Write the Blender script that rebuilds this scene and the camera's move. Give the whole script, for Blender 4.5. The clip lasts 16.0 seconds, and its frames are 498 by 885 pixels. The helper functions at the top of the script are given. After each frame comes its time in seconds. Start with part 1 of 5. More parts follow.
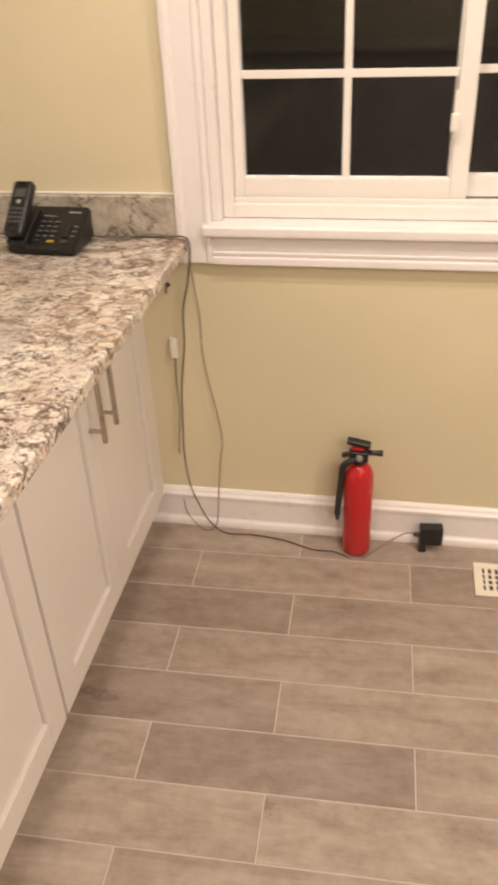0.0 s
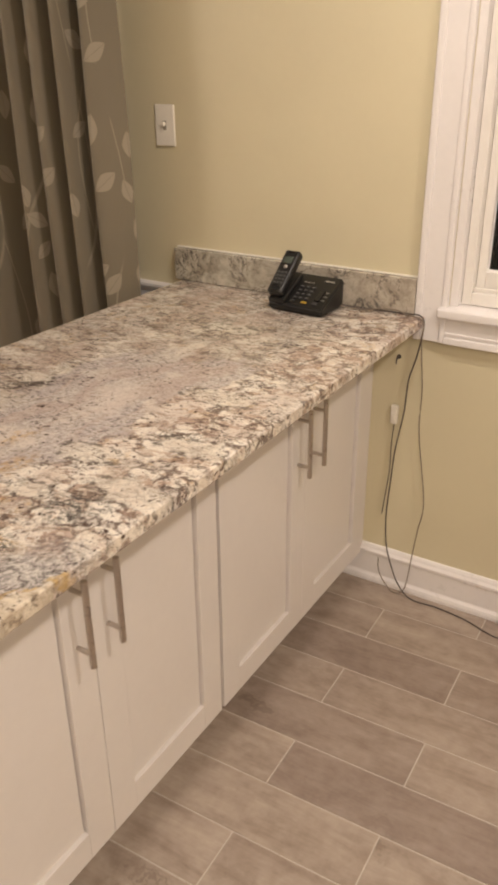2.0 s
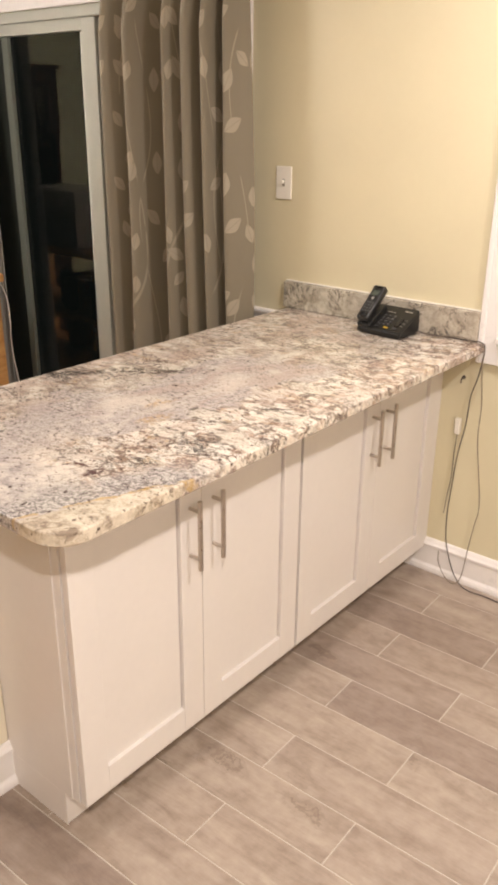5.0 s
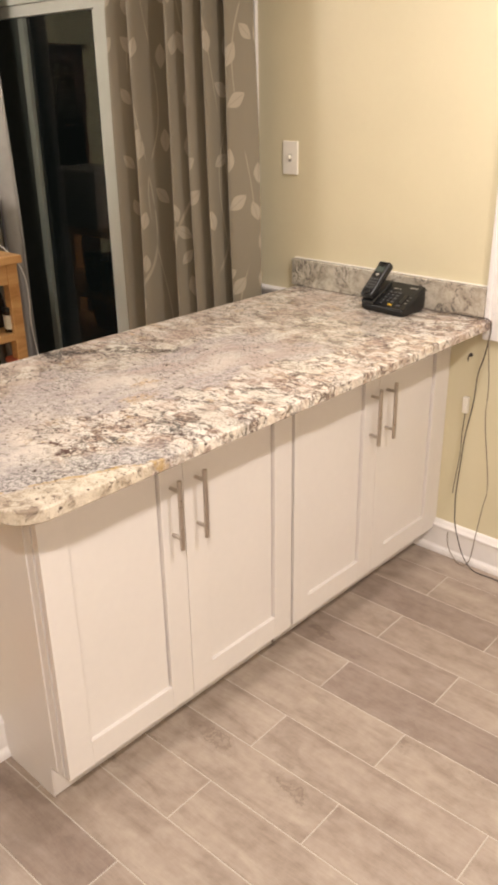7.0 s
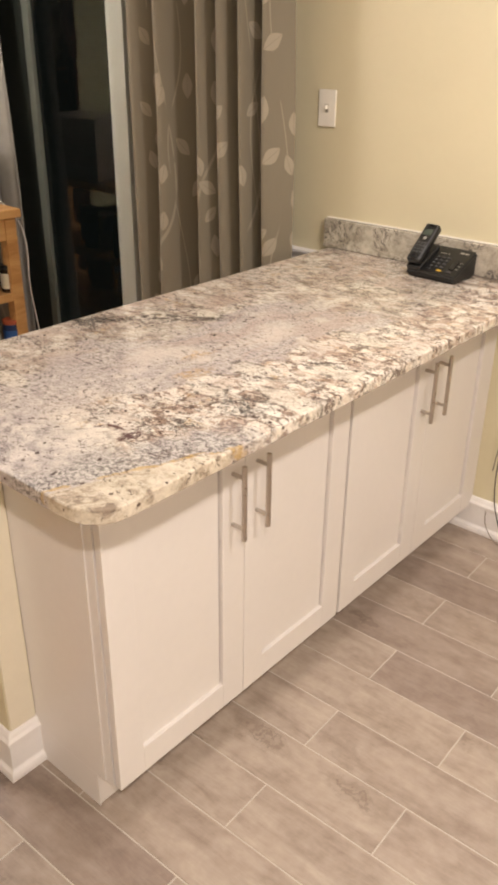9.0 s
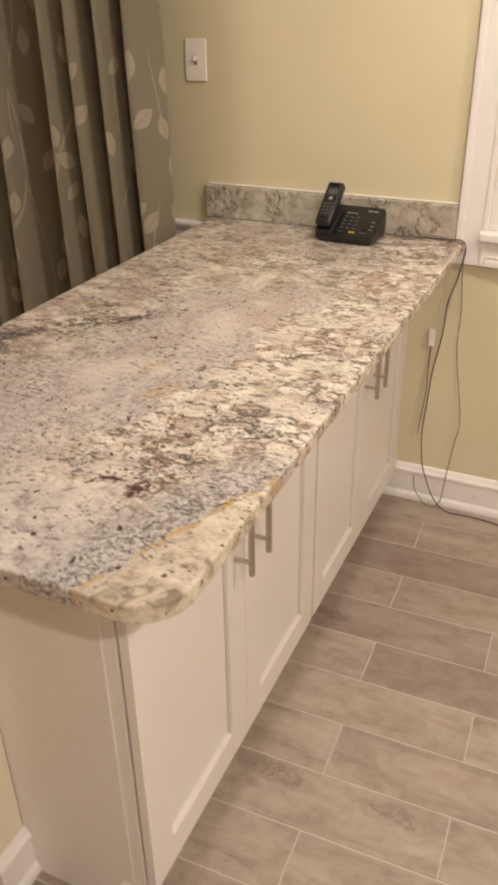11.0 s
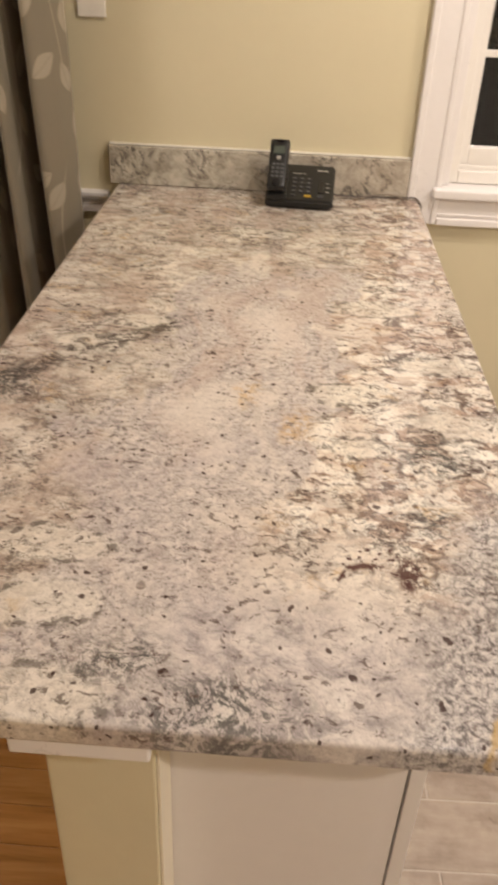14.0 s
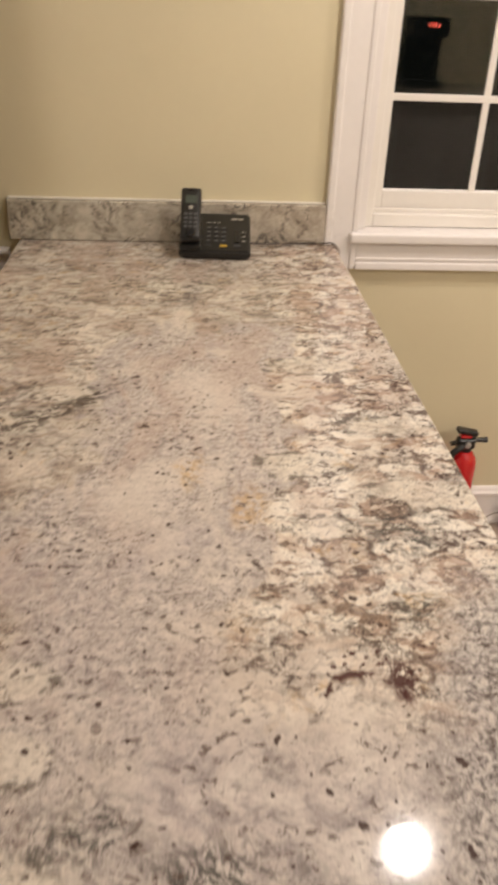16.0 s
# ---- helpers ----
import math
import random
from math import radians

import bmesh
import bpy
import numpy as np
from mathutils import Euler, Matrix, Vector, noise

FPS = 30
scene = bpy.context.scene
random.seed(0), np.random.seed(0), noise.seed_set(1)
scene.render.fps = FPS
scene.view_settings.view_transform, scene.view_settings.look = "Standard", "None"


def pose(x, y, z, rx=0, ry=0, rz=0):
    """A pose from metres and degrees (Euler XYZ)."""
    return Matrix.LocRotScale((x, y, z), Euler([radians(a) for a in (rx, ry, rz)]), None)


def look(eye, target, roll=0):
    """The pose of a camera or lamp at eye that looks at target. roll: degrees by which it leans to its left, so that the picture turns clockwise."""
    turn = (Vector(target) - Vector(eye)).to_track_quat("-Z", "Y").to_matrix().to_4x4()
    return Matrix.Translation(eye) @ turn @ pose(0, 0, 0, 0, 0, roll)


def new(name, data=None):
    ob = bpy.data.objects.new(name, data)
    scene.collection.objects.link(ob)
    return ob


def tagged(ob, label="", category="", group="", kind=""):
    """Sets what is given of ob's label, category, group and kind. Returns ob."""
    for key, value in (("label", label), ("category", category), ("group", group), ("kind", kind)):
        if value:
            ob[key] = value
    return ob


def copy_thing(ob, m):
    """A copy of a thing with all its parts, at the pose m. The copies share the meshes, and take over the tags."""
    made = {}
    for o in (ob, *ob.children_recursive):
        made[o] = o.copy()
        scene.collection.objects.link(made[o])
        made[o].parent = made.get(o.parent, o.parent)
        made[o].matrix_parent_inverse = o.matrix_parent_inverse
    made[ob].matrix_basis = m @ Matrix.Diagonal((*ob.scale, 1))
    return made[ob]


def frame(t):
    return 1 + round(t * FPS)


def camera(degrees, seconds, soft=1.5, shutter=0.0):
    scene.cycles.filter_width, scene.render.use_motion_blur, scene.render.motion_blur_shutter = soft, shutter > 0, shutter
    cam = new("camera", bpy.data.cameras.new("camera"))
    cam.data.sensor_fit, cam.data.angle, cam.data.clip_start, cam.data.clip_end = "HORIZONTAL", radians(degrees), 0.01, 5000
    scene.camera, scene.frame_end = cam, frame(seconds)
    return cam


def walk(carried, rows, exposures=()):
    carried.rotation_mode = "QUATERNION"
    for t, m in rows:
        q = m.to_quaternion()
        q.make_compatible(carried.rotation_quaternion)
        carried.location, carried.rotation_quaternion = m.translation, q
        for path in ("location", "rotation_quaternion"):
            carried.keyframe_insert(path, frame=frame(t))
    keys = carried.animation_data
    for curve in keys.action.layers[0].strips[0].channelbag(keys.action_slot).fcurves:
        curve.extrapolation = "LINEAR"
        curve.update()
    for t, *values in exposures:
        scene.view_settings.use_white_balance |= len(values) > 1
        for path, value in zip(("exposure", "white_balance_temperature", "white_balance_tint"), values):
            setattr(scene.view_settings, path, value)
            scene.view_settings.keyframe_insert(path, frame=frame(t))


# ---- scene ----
cam = camera(34.5, 16.0, 3.4, 0.5)
PATH = [
    (0, (0.119, 0.544, 1.568), (-0.216, 2.187, 0.478), -2.7),
    (0.5, (0.254, 0.52, 1.552), (-0.343, 2.135, 0.534), -1.8),
    (1, (0.305, 0.509, 1.556), (-0.487, 2.077, 0.6), -1.7),
    (1.5, (0.295, 0.467, 1.555), (-0.613, 2.002, 0.649), -0.9),
    (2, (0.317, 0.362, 1.569), (-0.632, 1.892, 0.697), -0.5),
    (2.5, (0.344, 0.29, 1.585), (-0.676, 1.78, 0.724), 0.8),
    (3, (0.452, 0.297, 1.59), (-0.923, 1.527, 0.817), 1.9),
    (3.5, (0.532, 0.241, 1.598), (-0.927, 1.36, 0.812), 1.7),
    (4, (0.557, 0.098, 1.602), (-0.845, 1.305, 0.843), 1.4),
    (4.5, (0.597, -0.025, 1.598), (-0.659, 1.303, 0.787), 0.6),
    (5, (0.649, -0.065, 1.612), (-0.529, 1.364, 0.855), 0.6),
    (7.3, (0.768, 0.06, 1.602), (-0.516, 1.361, 0.79), -0.9),
    (7.5, (0.769, 0.05, 1.599), (-0.538, 1.324, 0.783), -0.6),
    (8, (0.733, 0.052, 1.592), (-0.621, 1.251, 0.738), 0.4),
    (8.5, (0.633, 0.054, 1.584), (-0.649, 1.329, 0.729), 1.2),
    (9, (0.469, 0.033, 1.578), (-0.695, 1.392, 0.683), 0.7),
    (9.2, (0.42, 0.023, 1.58), (-0.708, 1.403, 0.673), 0.5),
    (11.3, (-0.101, 0.066, 1.561), (-0.766, 1.674, 0.576), -1.8),
    (11.5, (-0.174, 0.049, 1.563), (-0.792, 1.681, 0.587), -2.5),
    (12, (-0.299, 0.075, 1.554), (-0.805, 1.713, 0.525), -3.0),
    (12.5, (-0.404, 0.185, 1.537), (-0.917, 1.805, 0.483), -3.5),
    (13, (-0.504, 0.233, 1.547), (-1.006, 1.848, 0.48), -2.3),
    (13.5, (-0.658, 0.219, 1.546), (-0.986, 1.904, 0.52), -0.2),
    (14, (-0.739, 0.211, 1.539), (-0.803, 1.884, 0.446), 2.5),
    (14.5, (-0.753, 0.227, 1.532), (-0.751, 1.889, 0.42), 3.6),
    (15, (-0.751, 0.229, 1.535), (-0.724, 1.903, 0.44), 3.1),
    (15.5, (-0.774, 0.258, 1.532), (-0.729, 1.947, 0.462), 2.8),
    (16, (-0.795, 0.347, 1.522), (-0.633, 2.069, 0.517), 2.5),
]
walk(cam, [(t, look(eye, target, roll)) for t, eye, target, roll in PATH],
     exposures=[(0.0, -0.12, 6900, 13), (1.0, -0.26, 6800, 12), (2.2, -0.32, 6750, 11), (3.5, 0.33, 6400, 10), (5.0, 0.30, 6300, 11), (8.0, 0.28, 6300, 10), (9.0, 0.22, 6350, 10), (11.5, -0.22, 6700, 10), (12.5, -0.2, 6700, 10), (14.5, -0.12, 6550, 10), (15.5, -0.1, 6550, 10), (16.0, -0.35, 6600, 10)])

# ---- world and lights ----
world = bpy.data.worlds.new("night")
scene.world = world
world.use_nodes = True
world.node_tree.nodes["Background"].inputs["Color"].default_value = (0.010, 0.012, 0.010, 1)
world.node_tree.nodes["Background"].inputs["Strength"].default_value = 0.25

CEIL = 2.44
WALL = 2.45
WARM = (1.0, 0.89, 0.81)
# the last can is unseen, added to brighten the kitchen from the east
CANS = [(-0.17, 1.70, 14.5), (0.97, 1.43, 23.0), (0.90, -0.25, 36.0), (2.10, -0.25, 30.0)]
PENDANT = (-2.62, 1.05, 2.06)


def disc_lamp(name, at, watts, size, color):
    d = bpy.data.lights.new(name, "AREA")
    d.shape, d.size, d.energy, d.color = "DISK", size, watts, color
    ob = new(name, d)
    ob.matrix_world = pose(*at)
    return ob


for cx, cy, watts in CANS:
    disc_lamp("can_lamp", (cx, cy, CEIL - 0.012), watts, 0.09, WARM)


# ---- materials ----
class Tree:
    """Short hand for building a node material."""

    def __init__(self, name):
        self.mat = bpy.data.materials.new(name)
        self.mat.use_nodes = True
        self.t = self.mat.node_tree
        self.bsdf = self.t.nodes["Principled BSDF"]

    def put(self, socket, value):
        if isinstance(value, bpy.types.NodeSocket):
            self.t.links.new(value, socket)
        elif isinstance(value, (tuple, list)) and len(value) == 3 and socket.type == "RGBA":
            socket.default_value = (*value, 1)
        else:
            socket.default_value = value

    def node(self, kind, ins=(), **props):
        n = self.t.nodes.new(kind)
        for k, v in props.items():
            setattr(n, k, v)
        for k, v in dict(ins).items():
            self.put(n.inputs[k], v)
        return n

    def coord(self, which="Object"):
        return self.node("ShaderNodeTexCoord").outputs[which]

    def mapped(self, v, scale=(1, 1, 1), loc=(0, 0, 0), rot=(0, 0, 0)):
        return self.node("ShaderNodeMapping", {"Vector": v, "Scale": scale, "Location": loc, "Rotation": [radians(a) for a in rot]}).outputs[0]

    def noise(self, v, scale, detail=3.0, rough=0.5, out="Fac", distort=0.0):
        return self.node("ShaderNodeTexNoise", {"Vector": v, "Scale": scale, "Detail": detail, "Roughness": rough, "Distortion": distort}).outputs[out]

    def voronoi(self, v, scale, out="Distance", feature="F1", random=1.0, dims="3D"):
        return self.node("ShaderNodeTexVoronoi", {"Vector": v, "Scale": scale, "Randomness": random}, feature=feature, voronoi_dimensions=dims).outputs[out]

    def m(self, op, a, b=0.0, c=0.0):
        n = self.t.nodes.new("ShaderNodeMath")
        n.operation = op
        for s, v in zip(n.inputs, (a, b, c)):
            self.put(s, v)
        return n.outputs[0]

    def v(self, op, a, b=(0, 0, 0), out="Vector"):
        n = self.t.nodes.new("ShaderNodeVectorMath")
        n.operation = op
        self.put(n.inputs[0], a)
        self.put(n.inputs[1], b)
        return n.outputs[out]

    def step(self, x, lo, hi, to0=0.0, to1=1.0):
        return self.node("ShaderNodeMapRange", {"Value": x, "From Min": lo, "From Max": hi, "To Min": to0, "To Max": to1}, interpolation_type="SMOOTHSTEP").outputs[0]

    def mix(self, f, a, b, blend="MIX"):
        n = self.t.nodes.new("ShaderNodeMix")
        n.data_type, n.blend_type = "RGBA", blend
        self.put(n.inputs[0], f)
        self.put(n.inputs[6], a)
        self.put(n.inputs[7], b)
        return n.outputs[2]

    def ramp(self, f, *stops):
        n = self.t.nodes.new("ShaderNodeValToRGB")
        self.put(n.inputs[0], f)
        el = n.color_ramp.elements
        while len(el) < len(stops):
            el.new(0.5)
        for e, (p, c) in zip(el, stops):
            e.position, e.color = p, (*c, 1)
        return n.outputs[0]

    def split(self, v):
        return self.node("ShaderNodeSeparateXYZ", {0: v}).outputs

    def join(self, x=0.0, y=0.0, z=0.0):
        return self.node("ShaderNodeCombineXYZ", {0: x, 1: y, 2: z}).outputs[0]

    def bump(self, h, strength=0.2, dist=0.002):
        self.put(self.bsdf.inputs["Normal"], self.node("ShaderNodeBump", {"Height": h, "Strength": strength, "Distance": dist}).outputs[0])

    def done(self, color=None, rough=None, metal=None, **other):
        for k, val in (("Base Color", color), ("Roughness", rough), ("Metallic", metal), *((k.replace("_", " "), x) for k, x in other.items())):
            if val is not None:
                self.put(self.bsdf.inputs[k], val)
        return self.mat


def plain(name, color, rough=0.5, metal=0.0, vary=0.12, scale=25.0, bump=0.05, **other):
    """A surface of one colour with mottling at two scales and a fine relief."""
    t = Tree(name)
    p = t.coord()
    n = t.m("ADD", t.m("MULTIPLY", t.noise(p, scale, 4), 0.6), t.m("MULTIPLY", t.noise(p, scale * 9, 3), 0.4))
    dark = tuple(c * (1 - vary) for c in color)
    light = tuple(min(1, c * (1 + vary)) for c in color)
    t.bump(t.noise(p, scale * 14, 2), bump, 0.001)
    return t.done(t.ramp(n, (0.3, dark), (0.7, light)), t.step(n, 0.3, 0.7, max(0, rough - 0.06), rough + 0.06), metal, **other)


def wall_paint(name, color):
    t = Tree(name)
    p = t.coord()
    big = t.noise(p, 1.3, 3)
    fine = t.noise(p, 260, 2)
    roller = t.noise(p, 45, 3)
    col = t.mix(t.step(big, 0.3, 0.7), tuple(c * 0.95 for c in color), tuple(c * 1.04 for c in color))
    col = t.mix(t.m("MULTIPLY", roller, 0.10), col, tuple(c * 0.8 for c in color))
    t.bump(t.m("ADD", fine, t.m("MULTIPLY", roller, 1.5)), 0.12, 0.0012)
    return t.done(col, t.step(roller, 0.2, 0.8, 0.45, 0.62))


PAINT = wall_paint("beige_wall_paint", (0.665, 0.600, 0.415))
DINING_PAINT = wall_paint("sage_wall_paint", (0.71, 0.735, 0.515))
CEILING = wall_paint("ceiling_paint", (0.80, 0.78, 0.73))
TRIM = plain("white_trim_paint", (0.80, 0.765, 0.745), 0.32, vary=0.03, scale=6, bump=0.03)
VINYL = plain("white_vinyl", (0.80, 0.765, 0.715), 0.36, vary=0.03, scale=8, bump=0.02)
# white vinyl, greyed to put the recessed door's shade into its colour
SHADED_VINYL = plain("shaded_door_vinyl", (0.47, 0.48, 0.425), 0.4, vary=0.05, scale=8, bump=0.02)
CABINET = plain("white_cabinet_lacquer", (0.735, 0.690, 0.655), 0.36, vary=0.025, scale=5, bump=0.02)
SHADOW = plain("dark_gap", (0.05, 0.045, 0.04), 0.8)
STEEL = plain("brushed_nickel", (0.52, 0.47, 0.42), 0.32, 1.0, vary=0.08, scale=60)
GROUT = plain("tile_grout", (0.50, 0.44, 0.38), 0.85, vary=0.15, scale=90)
BLACK = plain("black_plastic", (0.010, 0.010, 0.010), 0.34, vary=0.2, scale=60)
BLACK_GLOSS = plain("black_gloss", (0.012, 0.012, 0.013), 0.12, vary=0.1)
GREY_KEY = plain("grey_key", (0.045, 0.045, 0.048), 0.45)
SILVER = plain("silver_plastic", (0.50, 0.49, 0.47), 0.30, 0.7, vary=0.03)
RED = plain("red_enamel", (0.50, 0.010, 0.013), 0.22, vary=0.05, Coat_Weight=0.4)
RUBBER = plain("black_rubber", (0.02, 0.02, 0.02), 0.6)
WHITE_PLASTIC = plain("white_plastic", (0.82, 0.78, 0.70), 0.35, vary=0.03)
CREAM_PAINT = plain("cream_trim_paint", (0.76, 0.69, 0.55), 0.4, vary=0.03)
CORD = plain("grey_cord", (0.075, 0.060, 0.052), 0.5)
PALE_CORD = plain("pale_cord", (0.21, 0.165, 0.125), 0.5)


def glass(name, tint=(1, 1, 1), rough=0.0):
    t = Tree(name)
    return t.done(tint, rough, 0.0, Transmission_Weight=1.0, IOR=1.40)


GLASS = glass("window_glass")
JAR_GLASS = glass("jar_glass", (0.9, 0.95, 0.92), 0.02)


def emitter(name, color, strength):
    t = Tree(name)
    return t.done((0.8, 0.8, 0.8), 0.4, 0.0, Emission_Color=color, Emission_Strength=strength)


LENS = emitter("lamp_lens", WARM, 30.0)
GLOBE = emitter("pendant_globe", WARM, 23.5)


def granite(calm=False):
    """Speckled slab stone; calm: the milky grey-green cut of the splash."""
    t = Tree("grey_green_granite" if calm else "cream_grey_granite")
    p = t.coord()
    x, y, z = t.split(p)

    def warp(scale, amount, detail=3):
        w = t.v("SCALE", t.v("SUBTRACT", t.noise(p, scale, detail, out="Color"), (0.5, 0.5, 0.5)))
        w.node.inputs["Scale"].default_value = amount
        return w

    q = t.v("ADD", p, warp(4.5, 0.16))
    q2 = t.v("ADD", q, warp(30, 0.040, 4))
    p2 = t.v("ADD", p, warp(45, 0.022, 4))
    q3 = t.v("ADD", t.v("ADD", p, warp(13, 0.055)), warp(60, 0.020, 4))
    qx, qy, qz = t.split(q)

    def blob(cx, cy, r, soft, sx=1.0, sy=1.0, src=None):
        d = t.v("DISTANCE", t.v("MULTIPLY", t.v("ADD", src or q3, (-cx, -cy, 0)), (sx, sy, 0)), (0, 0, 0), "Value")
        return t.step(d, r + soft, r - soft)

    # a lilac grey drift runs down the slab; cream lies on the kitchen side, streaks behind
    lane = t.m("ADD", qx, t.m("MULTIPLY", t.m("SUBTRACT", qy, 1.2), -0.10))
    drift = t.noise(t.mapped(q, (5, 3.2, 4)), 1.0, 4, 0.6)
    off = t.m("MULTIPLY", t.m("SUBTRACT", drift, 0.5), 0.55)
    cream_area = t.m("MULTIPLY", t.step(t.m("ADD", lane, off), -0.73, -0.64), t.step(t.m("ADD", qy, t.m("MULTIPLY", off, 0.4)), 0.79, 0.87))
    west_area = t.step(t.m("SUBTRACT", lane, off), -0.93, -1.03)
    streaky = t.m("MAXIMUM", cream_area, t.m("MULTIPLY", west_area, 0.85))
    streaky = t.m("MAXIMUM", streaky, t.step(t.m("ADD", qy, off), 1.72, 1.95))
    # crystals of the streaked parts: broad creamy plates with tan stains between, parted by thin brown seams
    cells = t.v("ADD", t.v("ADD", p, warp(9, 0.034, 2)), t.v("ADD", warp(34, 0.026, 4), warp(110, 0.013, 4)))
    stretch = t.mapped(cells, (19, 31, 26), rot=(0, 0, 9))
    vor = t.node("ShaderNodeTexVoronoi", {"Vector": stretch, "Scale": 1.0, "Randomness": 1.0})
    val = t.split(vor.outputs["Color"])
    small = t.node("ShaderNodeTexVoronoi", {"Vector": t.mapped(cells, (62, 100, 80), rot=(0, 0, -8)), "Scale": 1.0, "Randomness": 1.0})
    sval = t.split(small.outputs["Color"])
    veil = t.noise(t.mapped(cells, (14, 25, 18), rot=(0, 0, 14)), 1.0, 7, 0.72)
    plates = t.m("ADD", t.m("ADD", t.m("MULTIPLY", val[0], 0.30), t.m("MULTIPLY", sval[0], 0.30)), t.m("MULTIPLY", veil, 0.80))
    cream = t.ramp(plates, (0.46, (0.24, 0.165, 0.125)), (0.56, (0.42, 0.310, 0.240)), (0.66, (0.58, 0.465, 0.375)), (0.74, (0.725, 0.640, 0.530)), (0.92, (0.83, 0.770, 0.670)))
    cream = t.mix(t.m("MULTIPLY", t.step(val[1], 0.76, 0.84), 0.50), cream, (0.38, 0.330, 0.295))
    cream = t.mix(t.m("MULTIPLY", t.m("MULTIPLY", t.step(val[2], 0.52, 0.60), t.step(veil, 0.45, 0.50)), 0.90), cream, (0.84, 0.785, 0.690))
    rust = t.m("MULTIPLY", t.step(t.noise(t.mapped(cells, (24, 37, 28), loc=(8, 3, 1), rot=(0, 0, 10)), 1.0, 6, 0.75), 0.56, 0.64), 0.50)
    cream = t.mix(rust, cream, (0.35, 0.225, 0.145))
    seam = t.node("ShaderNodeTexVoronoi", {"Vector": stretch, "Scale": 1.0, "Randomness": 1.0}, feature="DISTANCE_TO_EDGE").outputs["Distance"]
    broken = t.step(t.noise(p, 26, 5, 0.75), 0.46, 0.56)
    cream = t.mix(t.m("MULTIPLY", t.m("MULTIPLY", t.step(seam, 0.13, 0.03), broken), 0.92), cream, (0.105, 0.066, 0.050))
    # slanting grey-brown streaks of the dining side
    slant = t.noise(t.mapped(q3, (9, 19, 14), loc=(2, 6, 1), rot=(0, 0, -28)), 1.0, 7, 0.74)
    streak = t.ramp(slant, (0.36, (0.095, 0.078, 0.062)), (0.43, (0.29, 0.240, 0.195)), (0.50, (0.49, 0.425, 0.355)), (0.60, (0.72, 0.655, 0.560)))
    cream = t.mix(t.m("MULTIPLY", t.m("SUBTRACT", 1.0, cream_area), 0.58), cream, streak)
    # salt and pepper of the grey drift
    salt = t.noise(t.mapped(p2, (85, 100, 90)), 1.0, 4, 0.75)
    grey = t.ramp(salt, (0.30, (0.16, 0.138, 0.132)), (0.40, (0.385, 0.338, 0.312)), (0.51, (0.525, 0.470, 0.430)), (0.68, (0.70, 0.64, 0.580)))
    pepper = t.step(t.noise(t.mapped(p, (1, 1, 1), loc=(2, 7, 4)), 150, 3, 0.7), 0.57, 0.64)
    grey = t.mix(t.m("MULTIPLY", pepper, 0.70), grey, (0.17, 0.145, 0.14))
    tint = t.noise(t.mapped(q, (6, 5, 5), loc=(5, 5, 0)), 1.0, 3)
    grey = t.mix(t.step(tint, 0.45, 0.62, 0.0, 0.45), grey, (0.445, 0.392, 0.385))
    col = t.mix(t.m("MULTIPLY", t.step(t.m("ADD", streaky, t.m("MULTIPLY", t.m("SUBTRACT", t.noise(q2, 14, 4), 0.5), 1.3)), 0.30, 0.70), 0.93), grey, cream)
    # long soft bands along the slab, rosy and pale by turns
    sweep = t.noise(t.mapped(q, (15, 3.2, 6), loc=(1, 4, 0), rot=(0, 0, 9)), 1.0, 4, 0.6)
    col = t.mix(t.m("MULTIPLY", t.step(sweep, 0.48, 0.62, 0.0, 0.45), t.step(qy, 0.95, 1.25, 0.4, 1.0)), col, (0.48, 0.360, 0.295))
    col = t.mix(t.step(sweep, 0.46, 0.34, 0.0, 0.35), col, (0.66, 0.59, 0.50))
    # milky clouds
    cloud = t.step(t.noise(t.mapped(q, (8, 7, 6), loc=(3, 1, 0)), 1.0, 3, 0.5), 0.60, 0.70)
    cloud = t.m("MAXIMUM", cloud, t.m("MAXIMUM", blob(-0.740, 0.894, 0.045, 0.035, 1.1, 0.8, q), blob(-0.863, 1.231, 0.040, 0.03, 1.3, 0.55, q)))
    cloud = t.m("MAXIMUM", cloud, t.m("MAXIMUM", blob(-0.755, 1.53, 0.05, 0.04, 1.2, 0.5, q), blob(-0.645, 0.895, 0.085, 0.03, 1.0, 1.0, q3)))
    col = t.mix(t.m("MULTIPLY", cloud, 0.62), col, (0.70, 0.63, 0.55))
    # pale slabs: the dining edge, the long vein, the kitchen edge and the back
    pale = t.m("MAXIMUM", blob(-1.00, 0.925, 0.050, 0.012, 0.62, 1.7, cells), blob(-0.975, 0.825, 0.045, 0.012, 0.75, 1.3, cells))
    pale = t.m("MAXIMUM", pale, blob(-0.960, 0.705, 0.065, 0.020, 0.8, 1.5, cells))
    pale = t.m("MAXIMUM", pale, t.m("MAXIMUM", blob(-1.070, 1.452, 0.045, 0.010, 0.70, 1.2, cells), blob(-1.000, 1.552, 0.040, 0.010, 0.6, 1.4, cells)))
    pale = t.m("MAXIMUM", pale, t.m("MAXIMUM", blob(-0.455, 1.245, 0.055, 0.012, 0.55, 1.6, cells), blob(-0.470, 1.437, 0.045, 0.012, 0.6, 1.3, cells)))
    pale = t.m("MAXIMUM", pale, t.m("MAXIMUM", blob(-0.620, 1.325, 0.045, 0.012, 0.65, 1.3, cells), blob(-0.800, 2.073, 0.050, 0.012, 0.55, 1.5, cells)))
